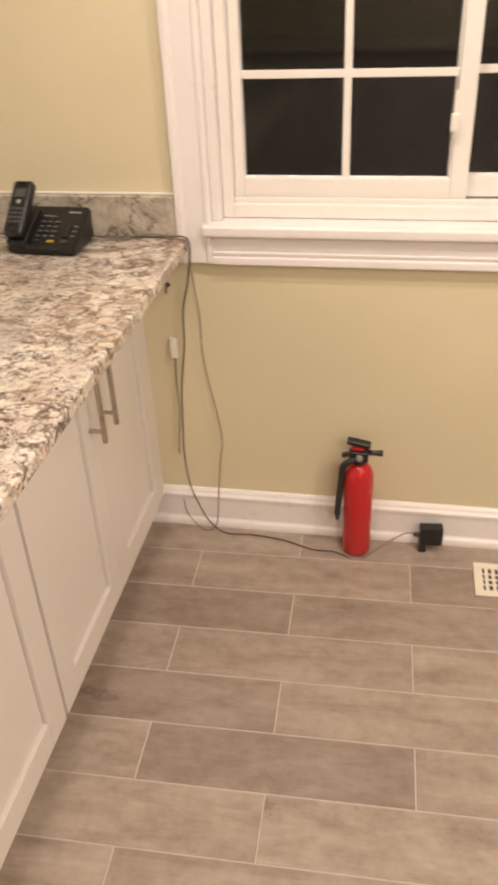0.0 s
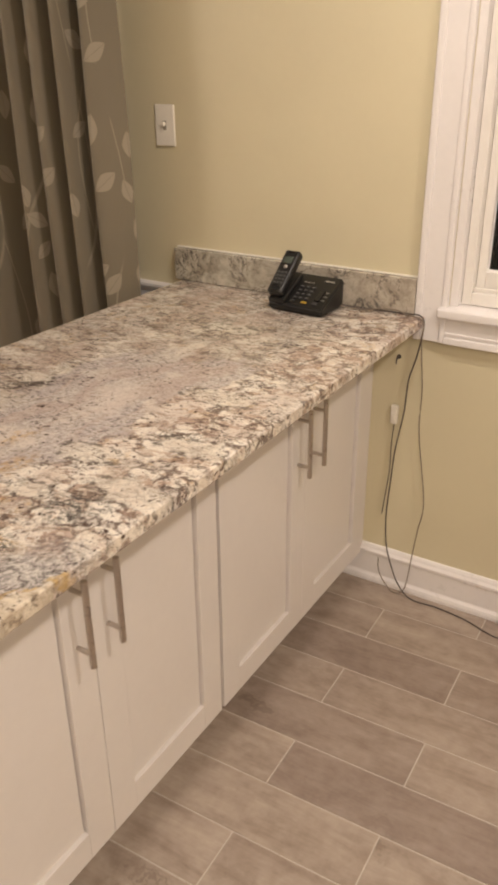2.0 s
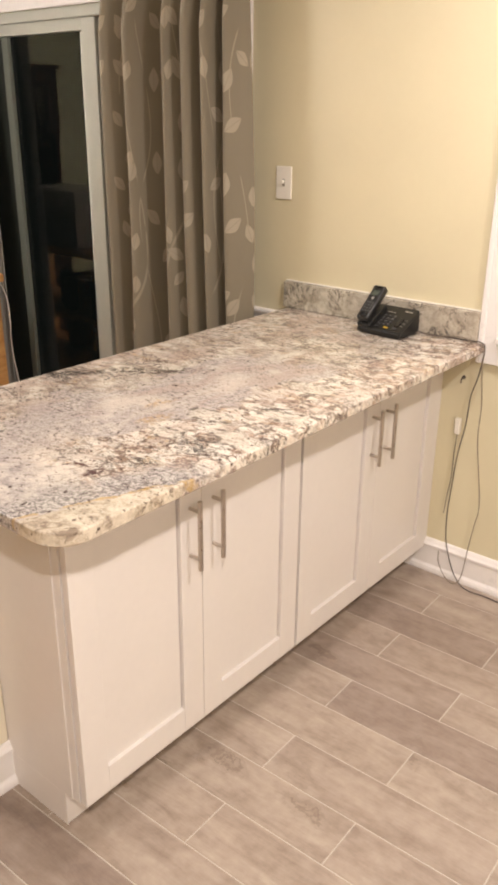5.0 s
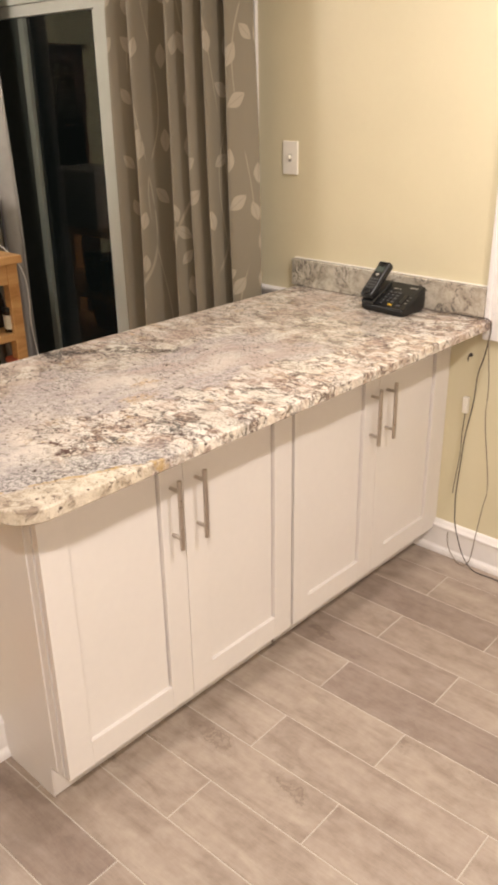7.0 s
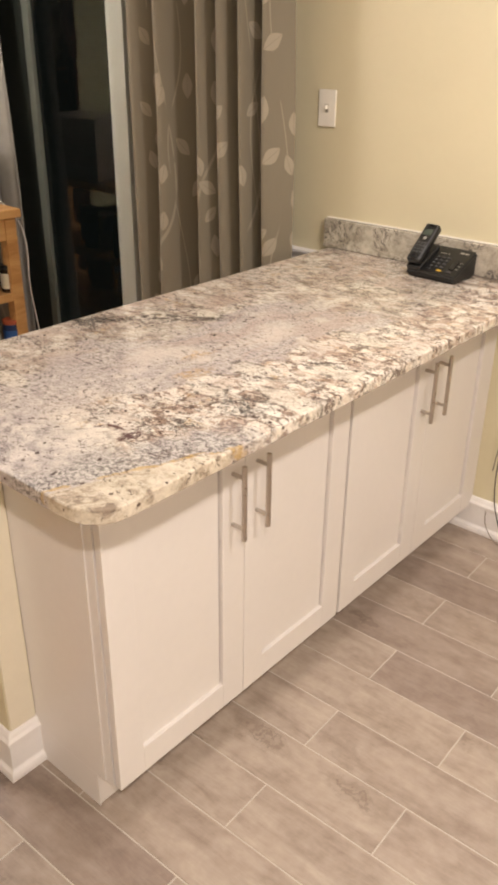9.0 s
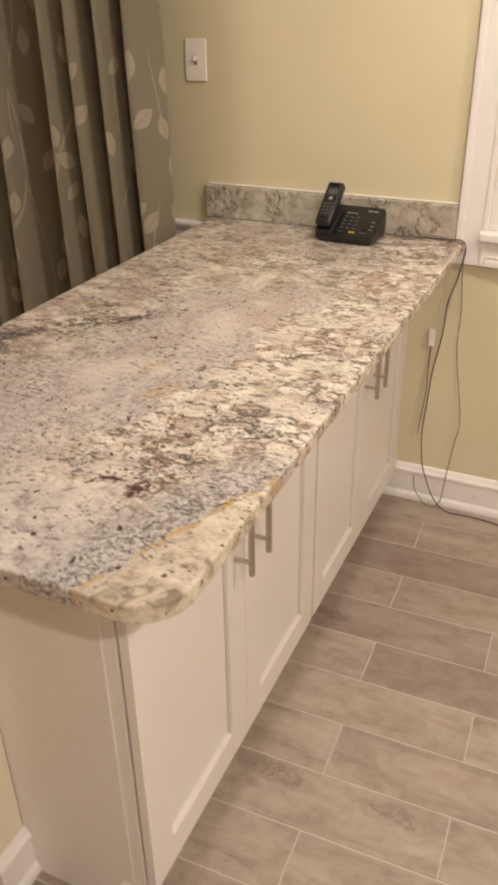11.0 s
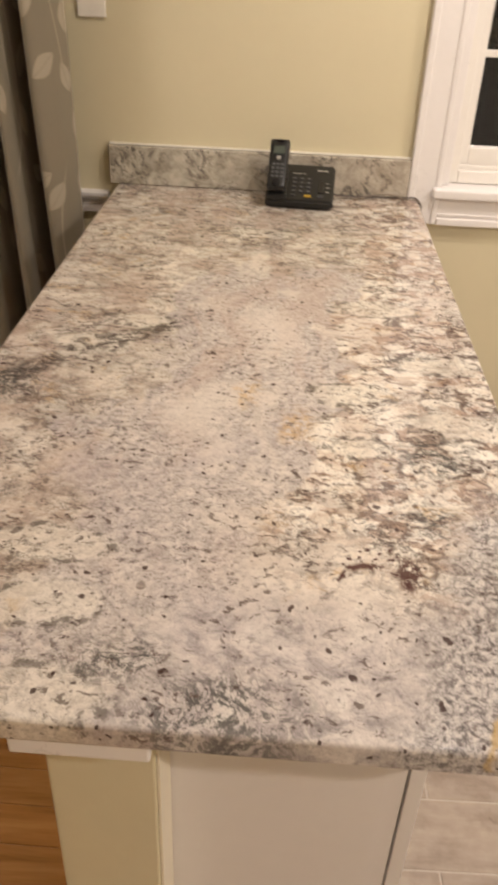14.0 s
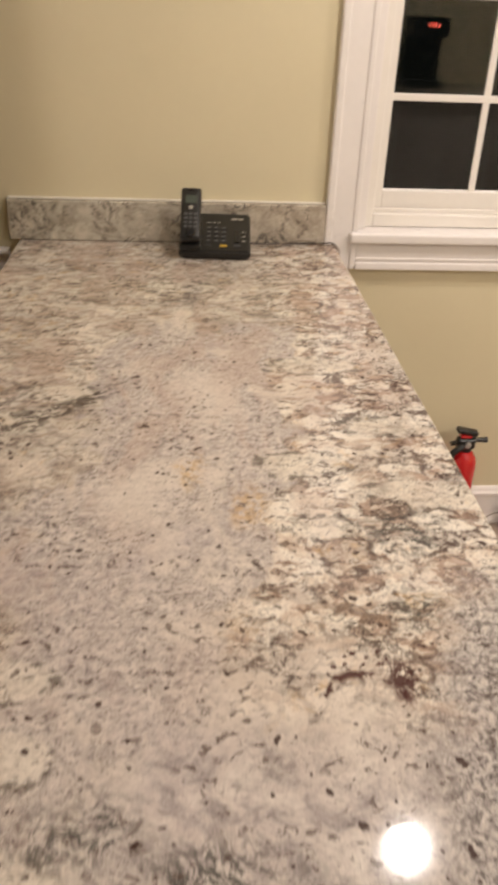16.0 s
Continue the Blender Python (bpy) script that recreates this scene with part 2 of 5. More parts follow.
    pale = t.m("MAXIMUM", pale, t.m("MAXIMUM", blob(-0.615, 1.17, 0.036, 0.010, 0.8, 1.3, cells), blob(-0.560, 1.66, 0.050, 0.012, 0.6, 1.4, cells)))
    col = t.mix(t.m("MULTIPLY", pale, 0.62), col, t.mix(t.step(salt, 0.35, 0.6), (0.60, 0.54, 0.45), (0.76, 0.70, 0.60)))
    brim = t.m("MULTIPLY", t.m("MULTIPLY", pale, t.m("SUBTRACT", 1.0, pale)), 4.0)
    brim = t.m("MULTIPLY", t.step(brim, 0.25, 0.8), t.step(t.noise(p, 34, 4, 0.7), 0.46, 0.56))
    col = t.mix(t.m("MULTIPLY", brim, 0.70), col, (0.075, 0.060, 0.050))
    # honey stains
    honey = t.m("MULTIPLY", t.step(t.noise(t.mapped(q2, (16, 19, 14), loc=(7, 2, 1)), 1.0, 4, 0.6), 0.58, 0.68), streaky)
    honey = t.m("MAXIMUM", t.m("MULTIPLY", honey, 0.40), t.m("MULTIPLY", t.m("MAXIMUM", blob(-0.706, 1.215, 0.035, 0.025, 1.3, 0.8), blob(-0.784, 1.305, 0.028, 0.022, 1.8, 0.7)), 0.55))
    honey = t.m("MULTIPLY", honey, t.step(t.noise(p2, 60, 4, 0.7), 0.40, 0.58))
    col = t.mix(honey, col, (0.58, 0.36, 0.13))
    # dark branching veins
    for k, (sc, lo, turn_by, wide, amount) in enumerate((((8, 15, 12), (1, 5, 2), 18, 0.016, 0.80), ((24, 36, 30), (4, 1, 2), 8, 0.022, 0.55))):
        vn = t.noise(t.mapped(q3, sc, lo, (0, 0, turn_by)), 1.0, 5, 0.7)
        thin = t.m("ABSOLUTE", t.m("SUBTRACT", vn, 0.5))
        where = t.step(t.noise(t.mapped(q, (7, 9, 7), loc=(9 + k, 4, 0)), 1.0, 4, 0.6), 0.46, 0.58)
        vm = t.m("MULTIPLY", t.m("MULTIPLY", t.step(thin, wide, wide * 0.25), where), t.m("ADD", t.m("MULTIPLY", streaky, 0.8), 0.12))
        col = t.mix(t.m("MULTIPLY", vm, amount), col, (0.055, 0.042, 0.038))
    # the long dark vein across the dining side
    vl = t.m("ABSOLUTE", t.m("SUBTRACT", t.m("SUBTRACT", qy, 1.485), t.m("MULTIPLY", t.m("ADD", qx, 1.0), 0.95)))
    vl = t.m("MULTIPLY", t.m("MULTIPLY", t.step(vl, 0.060, 0.012), t.step(qx, -0.88, -0.96)), t.step(t.noise(t.mapped(q2, (34, 62, 40)), 1.0, 6, 0.78), 0.46, 0.53))
    col = t.mix(t.m("MULTIPLY", vl, 0.88), col, (0.060, 0.045, 0.038))
    # slate drift with its gold rim, from the kitchen edge to the end
    line = t.m("SUBTRACT", t.m("MULTIPLY", t.m("ADD", x, 0.478), 0.94), t.m("MULTIPLY", t.m("SUBTRACT", y, 0.80), 0.34))
    line = t.m("ADD", line, t.m("MULTIPLY", t.m("SUBTRACT", t.noise(p, 11, 4), 0.5), 0.040))
    line = t.m("ADD", line, t.m("MULTIPLY", t.m("SUBTRACT", t.noise(p, 60, 3), 0.5), 0.012))
    near_end = t.step(qy, 1.10, 1.00)
    fade = t.m("ADD", line, t.m("MULTIPLY", t.m("SUBTRACT", t.noise(q2, 16, 4), 0.5), 0.10))
    band = t.m("MULTIPLY", t.m("MULTIPLY", t.step(fade, -0.115, -0.055), t.step(line, 0.004, -0.004)), near_end)
    fine = t.noise(t.mapped(p2, (120, 120, 120)), 1.0, 4, 0.8)
    slate = t.ramp(fine, (0.37, (0.062, 0.055, 0.056)), (0.45, (0.225, 0.210, 0.205)), (0.53, (0.47, 0.435, 0.415)), (0.66, (0.70, 0.65, 0.60)))
    col = t.mix(t.m("MULTIPLY", band, 0.85), col, slate)
    beyond = t.m("MULTIPLY", t.step(line, 0.0, 0.012), near_end)
    corner = t.ramp(t.noise(t.mapped(q2, (24, 28, 24)), 1.0, 5, 0.7), (0.36, (0.22, 0.165, 0.11)), (0.45, (0.52, 0.44, 0.33)), (0.60, (0.70, 0.63, 0.50)))
    col = t.mix(t.m("MULTIPLY", beyond, 0.8), col, corner)
    rim = t.m("MULTIPLY", t.m("MULTIPLY", t.step(t.m("ABSOLUTE", line), 0.008, 0.002), near_end), t.step(t.noise(q2, 22, 3), 0.42, 0.56))
    col = t.mix(t.m("MULTIPLY", rim, 0.78), col, (0.52, 0.345, 0.12))
    frost = t.m("MULTIPLY", t.step(qy, 0.90, 0.78), t.step(qx, -0.90, -0.78))
    frosty = t.ramp(t.noise(t.mapped(q2, (26, 30, 26), loc=(4, 4, 2)), 1.0, 5, 0.72), (0.38, (0.20, 0.185, 0.185)), (0.47, (0.45, 0.405, 0.395)), (0.56, (0.66, 0.605, 0.56)), (0.66, (0.80, 0.755, 0.69)))
    col = t.mix(t.m("MULTIPLY", t.m("MULTIPLY", frost, t.m("SUBTRACT", 1.0, t.m("MAXIMUM", band, beyond))), 0.62), col, frosty)
    # slate knots: by the end, and one under the kitchen edge
    spots = t.m("MAXIMUM", blob(-0.880, 0.760, 0.040, 0.030, 0.8, 1.4), blob(-0.775, 0.700, 0.055, 0.035, 0.7, 1.3))
    spots = t.m("MAXIMUM", spots, t.m("MAXIMUM", blob(-0.515, 1.155, 0.045, 0.03, 1.0, 0.9), blob(-0.535, 1.02, 0.03, 0.025)))
    spots = t.m("MAXIMUM", spots, t.m("MAXIMUM", blob(-1.15, 0.93, 0.05, 0.03), blob(-1.17, 1.30, 0.06, 0.04)))
    dark = t.step(t.noise(t.mapped(q2, (70, 110, 70), loc=(4, 9, 0), rot=(0, 0, 35)), 1.0, 6, 0.8), 0.47, 0.545)
    col = t.mix(t.m("MULTIPLY", t.m("MULTIPLY", spots, dark), 0.88), col, (0.060, 0.060, 0.056))
    clump = t.m("MULTIPLY", t.step(t.noise(t.mapped(cells, (14, 22, 16), loc=(6, 2, 5)), 1.0, 3, 0.5), 0.56, 0.64), t.step(t.noise(t.mapped(p2, (60, 100, 80), loc=(3, 1, 7), rot=(0, 0, 15)), 1.0, 5, 0.75), 0.49, 0.55))
    col = t.mix(t.m("MULTIPLY", t.m("MULTIPLY", clump, streaky), 0.85), col, (0.085, 0.058, 0.050))
    # grains: fine grit everywhere, brown flecks, sparse garnets
    grit = t.step(t.noise(p, 230, 3, 0.75), 0.53, 0.66)
    col = t.mix(t.m("MULTIPLY", grit, 0.26), col, (0.15, 0.125, 0.115))
    bright = t.step(t.noise(t.mapped(p, (1, 1, 1), loc=(5, 5, 5)), 170, 3, 0.75), 0.56, 0.70)
    col = t.mix(t.m("MULTIPLY", bright, 0.18), col, (0.76, 0.70, 0.62))
    flecks = t.m("MULTIPLY", t.step(t.noise(t.mapped(p2, (70, 95, 70), loc=(2, 3, 8)), 1.0, 4, 0.7), 0.565, 0.62), t.m("ADD", t.m("MULTIPLY", t.step(t.noise(q, 11, 4), 0.42, 0.55), 0.95), 0.05))
    col = t.mix(t.m("MULTIPLY", flecks, 0.75), col, (0.072, 0.042, 0.032))
    for sc, lo, cut in ((48, 0.80, 0.24), (85, 0.84, 0.26)):
        vor = t.node("ShaderNodeTexVoronoi", {"Vector": p2, "Scale": float(sc), "Randomness": 1.0})
        fl = t.m("MULTIPLY", t.step(vor.outputs["Distance"], cut, cut * 0.6), t.step(t.split(vor.outputs["Color"])[0], lo, lo + 0.03))
        col = t.mix(t.m("MULTIPLY", fl, 0.9), col, (0.050, 0.026, 0.022))
    # the burgundy crystal with its two arms
    arc = t.m("ABSOLUTE", t.m("SUBTRACT", t.v("DISTANCE", t.v("MULTIPLY", t.v("ADD", p2, (0.617, -0.868, 0)), (1.0, 0.9, 0)), (0, 0, 0), "Value"), 0.046))
    arms = t.m("MULTIPLY", t.step(arc, 0.008, 0.002), t.step(y, 0.868, 0.890))
    arc2 = t.m("MULTIPLY", t.step(t.voronoi(p2, 95), 0.34, 0.26), blob(-0.625, 0.938, 0.030, 0.008, 0.55, 1.6, p2))
    blot = t.m("MULTIPLY", blob(-0.575, 0.912, 0.024, 0.012, 1.2, 0.8, p2), t.step(t.noise(p, 120, 4, 0.7), 0.42, 0.52))
    red = t.m("MAXIMUM", blot, t.m("MULTIPLY", t.m("MAXIMUM", arms, arc2), t.step(t.noise(p, 90, 4), 0.38, 0.52)))
    col = t.mix(t.m("MULTIPLY", red, 0.93), col, (0.060, 0.016, 0.016))
    if calm:
        milk = t.ramp(t.noise(t.mapped(q2, (16, 16, 22)), 1.0, 6, 0.68), (0.36, (0.27, 0.245, 0.195)), (0.47, (0.42, 0.385, 0.315)), (0.56, (0.52, 0.480, 0.400)), (0.68, (0.63, 0.590, 0.500)))
        milk = t.mix(t.step(x, -0.95, -0.60, 0.0, 0.35), milk, (0.43, 0.355, 0.285))
        thread = t.m("ABSOLUTE", t.m("SUBTRACT", t.noise(t.mapped(q2, (9, 9, 7), loc=(3, 3, 3), rot=(0, 35, 0)), 1.0, 5, 0.65), 0.5))
        clot = t.m("MULTIPLY", t.step(t.noise(t.mapped(q2, (60, 60, 50), loc=(1, 1, 1)), 1.0, 6, 0.78), 0.50, 0.57), t.step(t.noise(t.mapped(q, (11, 11, 8)), 1.0, 3), 0.50, 0.62))
        milk = t.mix(t.m("MULTIPLY", t.m("MULTIPLY", t.step(thread, 0.020, 0.004), t.step(t.noise(q2, 30, 5, 0.7), 0.44, 0.56)), 0.75), milk, (0.105, 0.085, 0.072))
        milk = t.mix(t.m("MULTIPLY", clot, 0.78), milk, (0.070, 0.064, 0.062))
        col = t.mix(t.m("MULTIPLY", grit, 0.30), milk, (0.17, 0.15, 0.13))
    t.bump(t.noise(p, 90, 2), 0.02, 0.0005)
    return t.done(col, t.step(plates, 0.3, 0.9, 0.045, 0.075), 0.0)


GRANITE = granite()
SPLASH = granite(True)


def tile_mat():
    t = Tree("wood_look_tile")
    rnd = t.node("ShaderNodeObjectInfo").outputs["Random"]
    p = t.v("ADD", t.coord(), t.join(t.m("MULTIPLY", rnd, 37.0), t.m("MULTIPLY", rnd, 91.0), 0.0))
    broad = t.noise(t.mapped(p, (5, 16, 1)), 1.0, 5, 0.62, distort=0.5)
    grain = t.noise(t.mapped(p, (12, 170, 1)), 1.0, 4, 0.65)
    bent = t.v("SCALE", t.v("SUBTRACT", t.noise(p, 14, 4, 0.65, out="Color"), (0.5, 0.5, 0.5)))
    bent.node.inputs["Scale"].default_value = 0.16
    knot = t.voronoi(t.mapped(t.v("ADD", p, bent), (2.6, 7, 1)), 1.0)
    rings = t.m("SINE", t.m("MULTIPLY", knot, 60.0))
    kn = t.m("MULTIPLY", t.step(knot, 0.34, 0.06), t.step(rings, -0.6, 0.9, 0.45, 1.0))
    mott = t.noise(p, 30, 3, 0.6)
    f = t.m("ADD", t.m("ADD", t.m("MULTIPLY", broad, 0.58), t.m("MULTIPLY", grain, 0.15)), t.m("MULTIPLY", mott, 0.27))
    col = t.ramp(f, (0.34, (0.218, 0.167, 0.135)), (0.5, (0.320, 0.257, 0.211)), (0.66, (0.405, 0.338, 0.282)))
    col = t.mix(t.m("MULTIPLY", kn, 0.65), col, (0.145, 0.105, 0.080))
    col = t.mix(1.0, col, t.ramp(rnd, (0.0, (0.84, 0.81, 0.81)), (0.5, (1.0, 0.99, 0.98)), (1.0, (1.11, 1.12, 1.10))), "MULTIPLY")
    t.bump(grain, 0.10, 0.001)
    return t.done(col, t.step(mott, 0.3, 0.7, 0.34, 0.48))


TILE = tile_mat()


def wood(name, dark, mid, light, along=(1, 14, 14), rough=0.35, per_object=False):
    t = Tree(name)
    p = t.coord()
    if per_object:
        rnd = t.node("ShaderNodeObjectInfo").outputs["Random"]
        p = t.v("ADD", p, t.join(t.m("MULTIPLY", rnd, 41.0), t.m("MULTIPLY", rnd, 17.0), t.m("MULTIPLY", rnd, 5.0)))
    a = t.noise(t.mapped(p, tuple(4 * k for k in along)), 1.0, 4, 0.6, distort=1.0)
    g = t.noise(t.mapped(p, tuple(14 * k for k in along)), 1.0, 3, 0.7)
    f = t.m("ADD", t.m("MULTIPLY", a, 0.7), t.m("MULTIPLY", g, 0.3))
    col = t.ramp(f, (0.32, dark), (0.5, mid), (0.68, light))
    if per_object:
        col = t.mix(1.0, col, t.ramp(rnd, (0.0, (0.85, 0.84, 0.82)), (1.0, (1.12, 1.10, 1.08))), "MULTIPLY")
    t.bump(g, 0.08, 0.001)
    return t.done(col, rough)


OAK = wood("honey_oak_floor", (0.30, 0.13, 0.03), (0.47, 0.22, 0.06), (0.60, 0.32, 0.11), (0.4, 5, 5), 0.28, True)
BIRCH = wood("honey_birch", (0.42, 0.20, 0.06), (0.58, 0.31, 0.11), (0.68, 0.40, 0.16), (4, 0.6, 4), 0.4)
PINE = wood("pale_pine", (0.34, 0.22, 0.10), (0.62, 0.46, 0.26), (0.72, 0.57, 0.35), (3, 0.5, 3), 0.5)
MAHOGANY = wood("dark_mahogany", (0.012, 0.005, 0.004), (0.030, 0.011, 0.008), (0.060, 0.022, 0.014), (4, 4, 0.5), 0.25)


def curtain_mat(name, ground, leafcol):
    """Woven cloth with pale leaves on thin stems."""
    t = Tree(name)
    uv = t.coord("UV")
    weave = t.noise(t.mapped(uv, (900, 260, 1)), 1.0, 2, 0.6)
    slub = t.noise(t.mapped(uv, (400, 12, 1)), 1.0, 2)
    col = t.mix(t.m("MULTIPLY", weave, 0.5), ground, tuple(c * 0.62 for c in ground))
    col = t.mix(t.m("MULTIPLY", slub, 0.25), col, tuple(c * 1.3 for c in ground))

    def leaves(scale, shift, length, width):
        pos = t.mapped(uv, (scale, scale * 0.85, 1), loc=shift)
        vor = t.node("ShaderNodeTexVoronoi", {"Vector": pos, "Scale": 1.0, "Randomness": 0.55}, voronoi_dimensions="2D")
        d = t.v("SUBTRACT", pos, vor.outputs["Position"])
        rx, ry, _ = t.split(vor.outputs["Color"])
        ang = t.m("MULTIPLY", t.m("SUBTRACT", rx, 0.5), 2.2)
        r = t.node("ShaderNodeVectorRotate", {"Vector": d, "Angle": ang}, rotation_type="Z_AXIS").outputs[0]
        lx, ly, _ = t.split(r)
        k = t.m("SUBTRACT", 1.0, t.m("POWER", t.m("ABSOLUTE", t.m("DIVIDE", ly, length)), 1.7))
        edge = t.m("SUBTRACT", t.m("MULTIPLY", k, width), t.m("ABSOLUTE", lx))
        rib = t.step(t.m("ABSOLUTE", lx), 0.004, 0.012, 0.55, 1.0)
        return t.m("MULTIPLY", t.m("MULTIPLY", t.step(edge, 0.0, 0.015), rib), t.step(ry, 0.22, 0.26))

    leaf = t.m("MAXIMUM", leaves(6.9, (0.3, 0.1, 0), 0.27, 0.150), leaves(6.0, (2.7, 4.4, 0), 0.20, 0.115))
    u, v, _ = t.split(uv)
    stems = None
    for period, phase, amp, freq in ((0.19, 0.0, 0.035, 7.0), (0.27, 0.08, 0.06, 4.6)):
        s = t.m("ADD", t.m("ADD", u, phase), t.m("MULTIPLY", t.m("SINE", t.m("ADD", t.m("MULTIPLY", v, freq), t.m("MULTIPLY", u, 9.0))), amp))
        f = t.m("ABSOLUTE", t.m("SUBTRACT", t.m("FRACT", t.m("DIVIDE", s, period)), 0.5))
        one = t.m("MULTIPLY", t.step(f, 0.016, 0.006), t.step(t.noise(t.mapped(uv, (5, 5, 1), loc=(period, 0, 0)), 1.0, 2), 0.42, 0.5))
        stems = one if stems is None else t.m("MAXIMUM", stems, one)
    pat = t.m("MAXIMUM", leaf, t.m("MULTIPLY", stems, 0.75))
    col = t.mix(t.m("MULTIPLY", pat, 0.55), col, leafcol)
    t.bump(weave, 0.15, 0.001)
    return t.done(col, 0.72, 0.0, Sheen_Weight=0.25)


CURTAIN = curtain_mat("taupe_leaf_cloth", (0.205, 0.174, 0.122), (0.46, 0.40, 0.305))
LINING = plain("curtain_lining", (0.34, 0.325, 0.29), 0.8, vary=0.08, scale=30)


# ---- mesh helpers ----
def part(name, bm, material, parent=None, label="", smooth=False):
    """Links a bmesh as one mesh object, under a thing or part where one is given."""
    me = bpy.data.meshes.new(name)
    if smooth:
        for f in bm.faces:
            f.smooth = True
    bm.to_mesh(me)
    bm.free()
    me.materials.append(material)
    ob = new(name, me)
    if parent is not None:
        ob.parent = parent
    if label:
        ob["label"] = label
    return ob


def thing(name, at, label, category, group="", kind="", turn=0):
    ob = new(name)
    ob.empty_display_size = 0.05
    ob.matrix_world = pose(*at, 0, 0, turn)
    return tagged(ob, label, category, group, kind)


def box(x0, x1, y0, y1, z0, z1, bevel=0.0, seg=2, bm=None):
    own = bmesh.new()
    bmesh.ops.create_cube(own, size=1.0)
    for v in own.verts:
        v.co = Vector(((x0, x1)[v.co.x > 0], (y0, y1)[v.co.y > 0], (z0, z1)[v.co.z > 0]))
    if bevel:
        bmesh.ops.bevel(own, geom=own.edges[:], offset=bevel, segments=seg, affect="EDGES", profile=0.6)
    return merge(bm, own)


def merge(bm, own):
    if bm is None:
        return own
    me = bpy.data.meshes.new("tmp")
    own.to_mesh(me)
    own.free()
    bm.from_mesh(me)
    bpy.data.meshes.remove(me)
    return bm


def lathe(profile, n=28, axis="Z", at=(0, 0, 0), bm=None):
    """A turned body from (radius, height) pairs."""
    own = bmesh.new()
    rings = []
    for r, h in profile:
        ring = []
        for i in range(n):
            a = 2 * math.pi * i / n
            c = (r * math.cos(a), r * math.sin(a), h)
            if axis == "X":
                c = (c[2], c[0], c[1])
            elif axis == "Y":
                c = (c[0], c[2], c[1])
            ring.append(own.verts.new(Vector(c) + Vector(at)))
        rings.append(ring)
    for a, b in zip(rings, rings[1:]):
        for i in range(n):
            own.faces.new((a[i], a[(i + 1) % n], b[(i + 1) % n], b[i]))
    own.faces.new(rings[0][::-1])
    own.faces.new(rings[-1])
    bmesh.ops.recalc_face_normals(own, faces=own.faces[:])
    return merge(bm, own)


def tube(points, r, n=8, bm=None, smooth=6):
    """A round cord through the points, eased by a Catmull-Rom curve."""
    pts = [Vector(p) for p in points]
    if smooth:
        fine = []
        for i in range(len(pts) - 1):
            p0, p1, p2, p3 = pts[max(i - 1, 0)], pts[i], pts[i + 1], pts[min(i + 2, len(pts) - 1)]
            for k in range(smooth):
                s = k / smooth
                fine.append(0.5 * ((2 * p1) + (p2 - p0) * s + (2 * p0 - 5 * p1 + 4 * p2 - p3) * s * s + (3 * p1 - p0 - 3 * p2 + p3) * s ** 3))
        pts = fine + [pts[-1]]
    own = bmesh.new()
    rings = []
    for i, p in enumerate(pts):
        d = (pts[min(i + 1, len(pts) - 1)] - pts[max(i - 1, 0)]).normalized()
        q = d.to_track_quat("Z", "Y")
        rings.append([own.verts.new(p + q @ Vector((r * math.cos(2 * math.pi * j / n), r * math.sin(2 * math.pi * j / n), 0))) for j in range(n)])
    for a, b in zip(rings, rings[1:]):
        for j in range(n):
            own.faces.new((a[j], a[(j + 1) % n], b[(j + 1) % n], b[j]))
    own.faces.new(rings[0][::-1])
    own.faces.new(rings[-1])
    bmesh.ops.recalc_face_normals(own, faces=own.faces[:])
    return merge(bm, own)


def strip(profile, a, b, out, bm=None):
    """A moulding: (out, up) pairs of a closed profile swept straight from a to b; out: the unit way in which it stands off."""
    own = bmesh.new()
    ends = []
    for p in (a, b):
        ends.append([own.verts.new(Vector(p) + Vector(out) * o + Vector((0, 0, u))) for o, u in profile])
    n = len(profile)
    for i in range(n):
        own.faces.new((ends[0][i], ends[0][(i + 1) % n], ends[1][(i + 1) % n], ends[1][i]))
    own.faces.new(ends[0][::-1])
    own.faces.new(ends[1])
    bmesh.ops.recalc_face_normals(own, faces=own.faces[:])
    return merge(bm, own)


def slab(outline, z0, z1, bevel=0.0, seg=2, bm=None):
    """An upright prism over an outline of (x, y) pairs, its rims eased."""
    own = bmesh.new()
    low = [own.verts.new((x, y, z0)) for x, y in outline]
    high = [own.verts.new((x, y, z1)) for x, y in outline]
    n = len(outline)
    for i in range(n):
        own.faces.new((low[i], low[(i + 1) % n], high[(i + 1) % n], high[i]))
    own.faces.new(low[::-1])
    own.faces.new(high)
    bmesh.ops.recalc_face_normals(own, faces=own.faces[:])
    if bevel:
        rim = [e for e in own.edges if abs(e.verts[0].co.z - e.verts[1].co.z) < 1e-6]
        bmesh.ops.bevel(own, geom=rim, offset=bevel, segments=seg, affect="EDGES", profile=0.5)
    return merge(bm, own)


def rounded(x0, x1, y0, y1, r, n=8, which=(1, 1, 1, 1)):
    """The outline of a rectangle whose corners are rounded where which says so: (x0,y0), (x1,y0), (x1,y1), (x0,y1)."""
    out = []
    for (cx, cy, a0), on in zip(((x0, y0, 180), (x1, y0, 270), (x1, y1, 0), (x0, y1, 90)), which):
        if not on:
            out.append((cx, cy))
            continue
        mx, my = cx + (r if cx == x0 else -r), cy + (r if cy == y0 else -r)
        out += [(mx + r * math.cos(radians(a0 + 90 * i / n)), my + r * math.sin(radians(a0 + 90 * i / n))) for i in range(n + 1)]
    return out


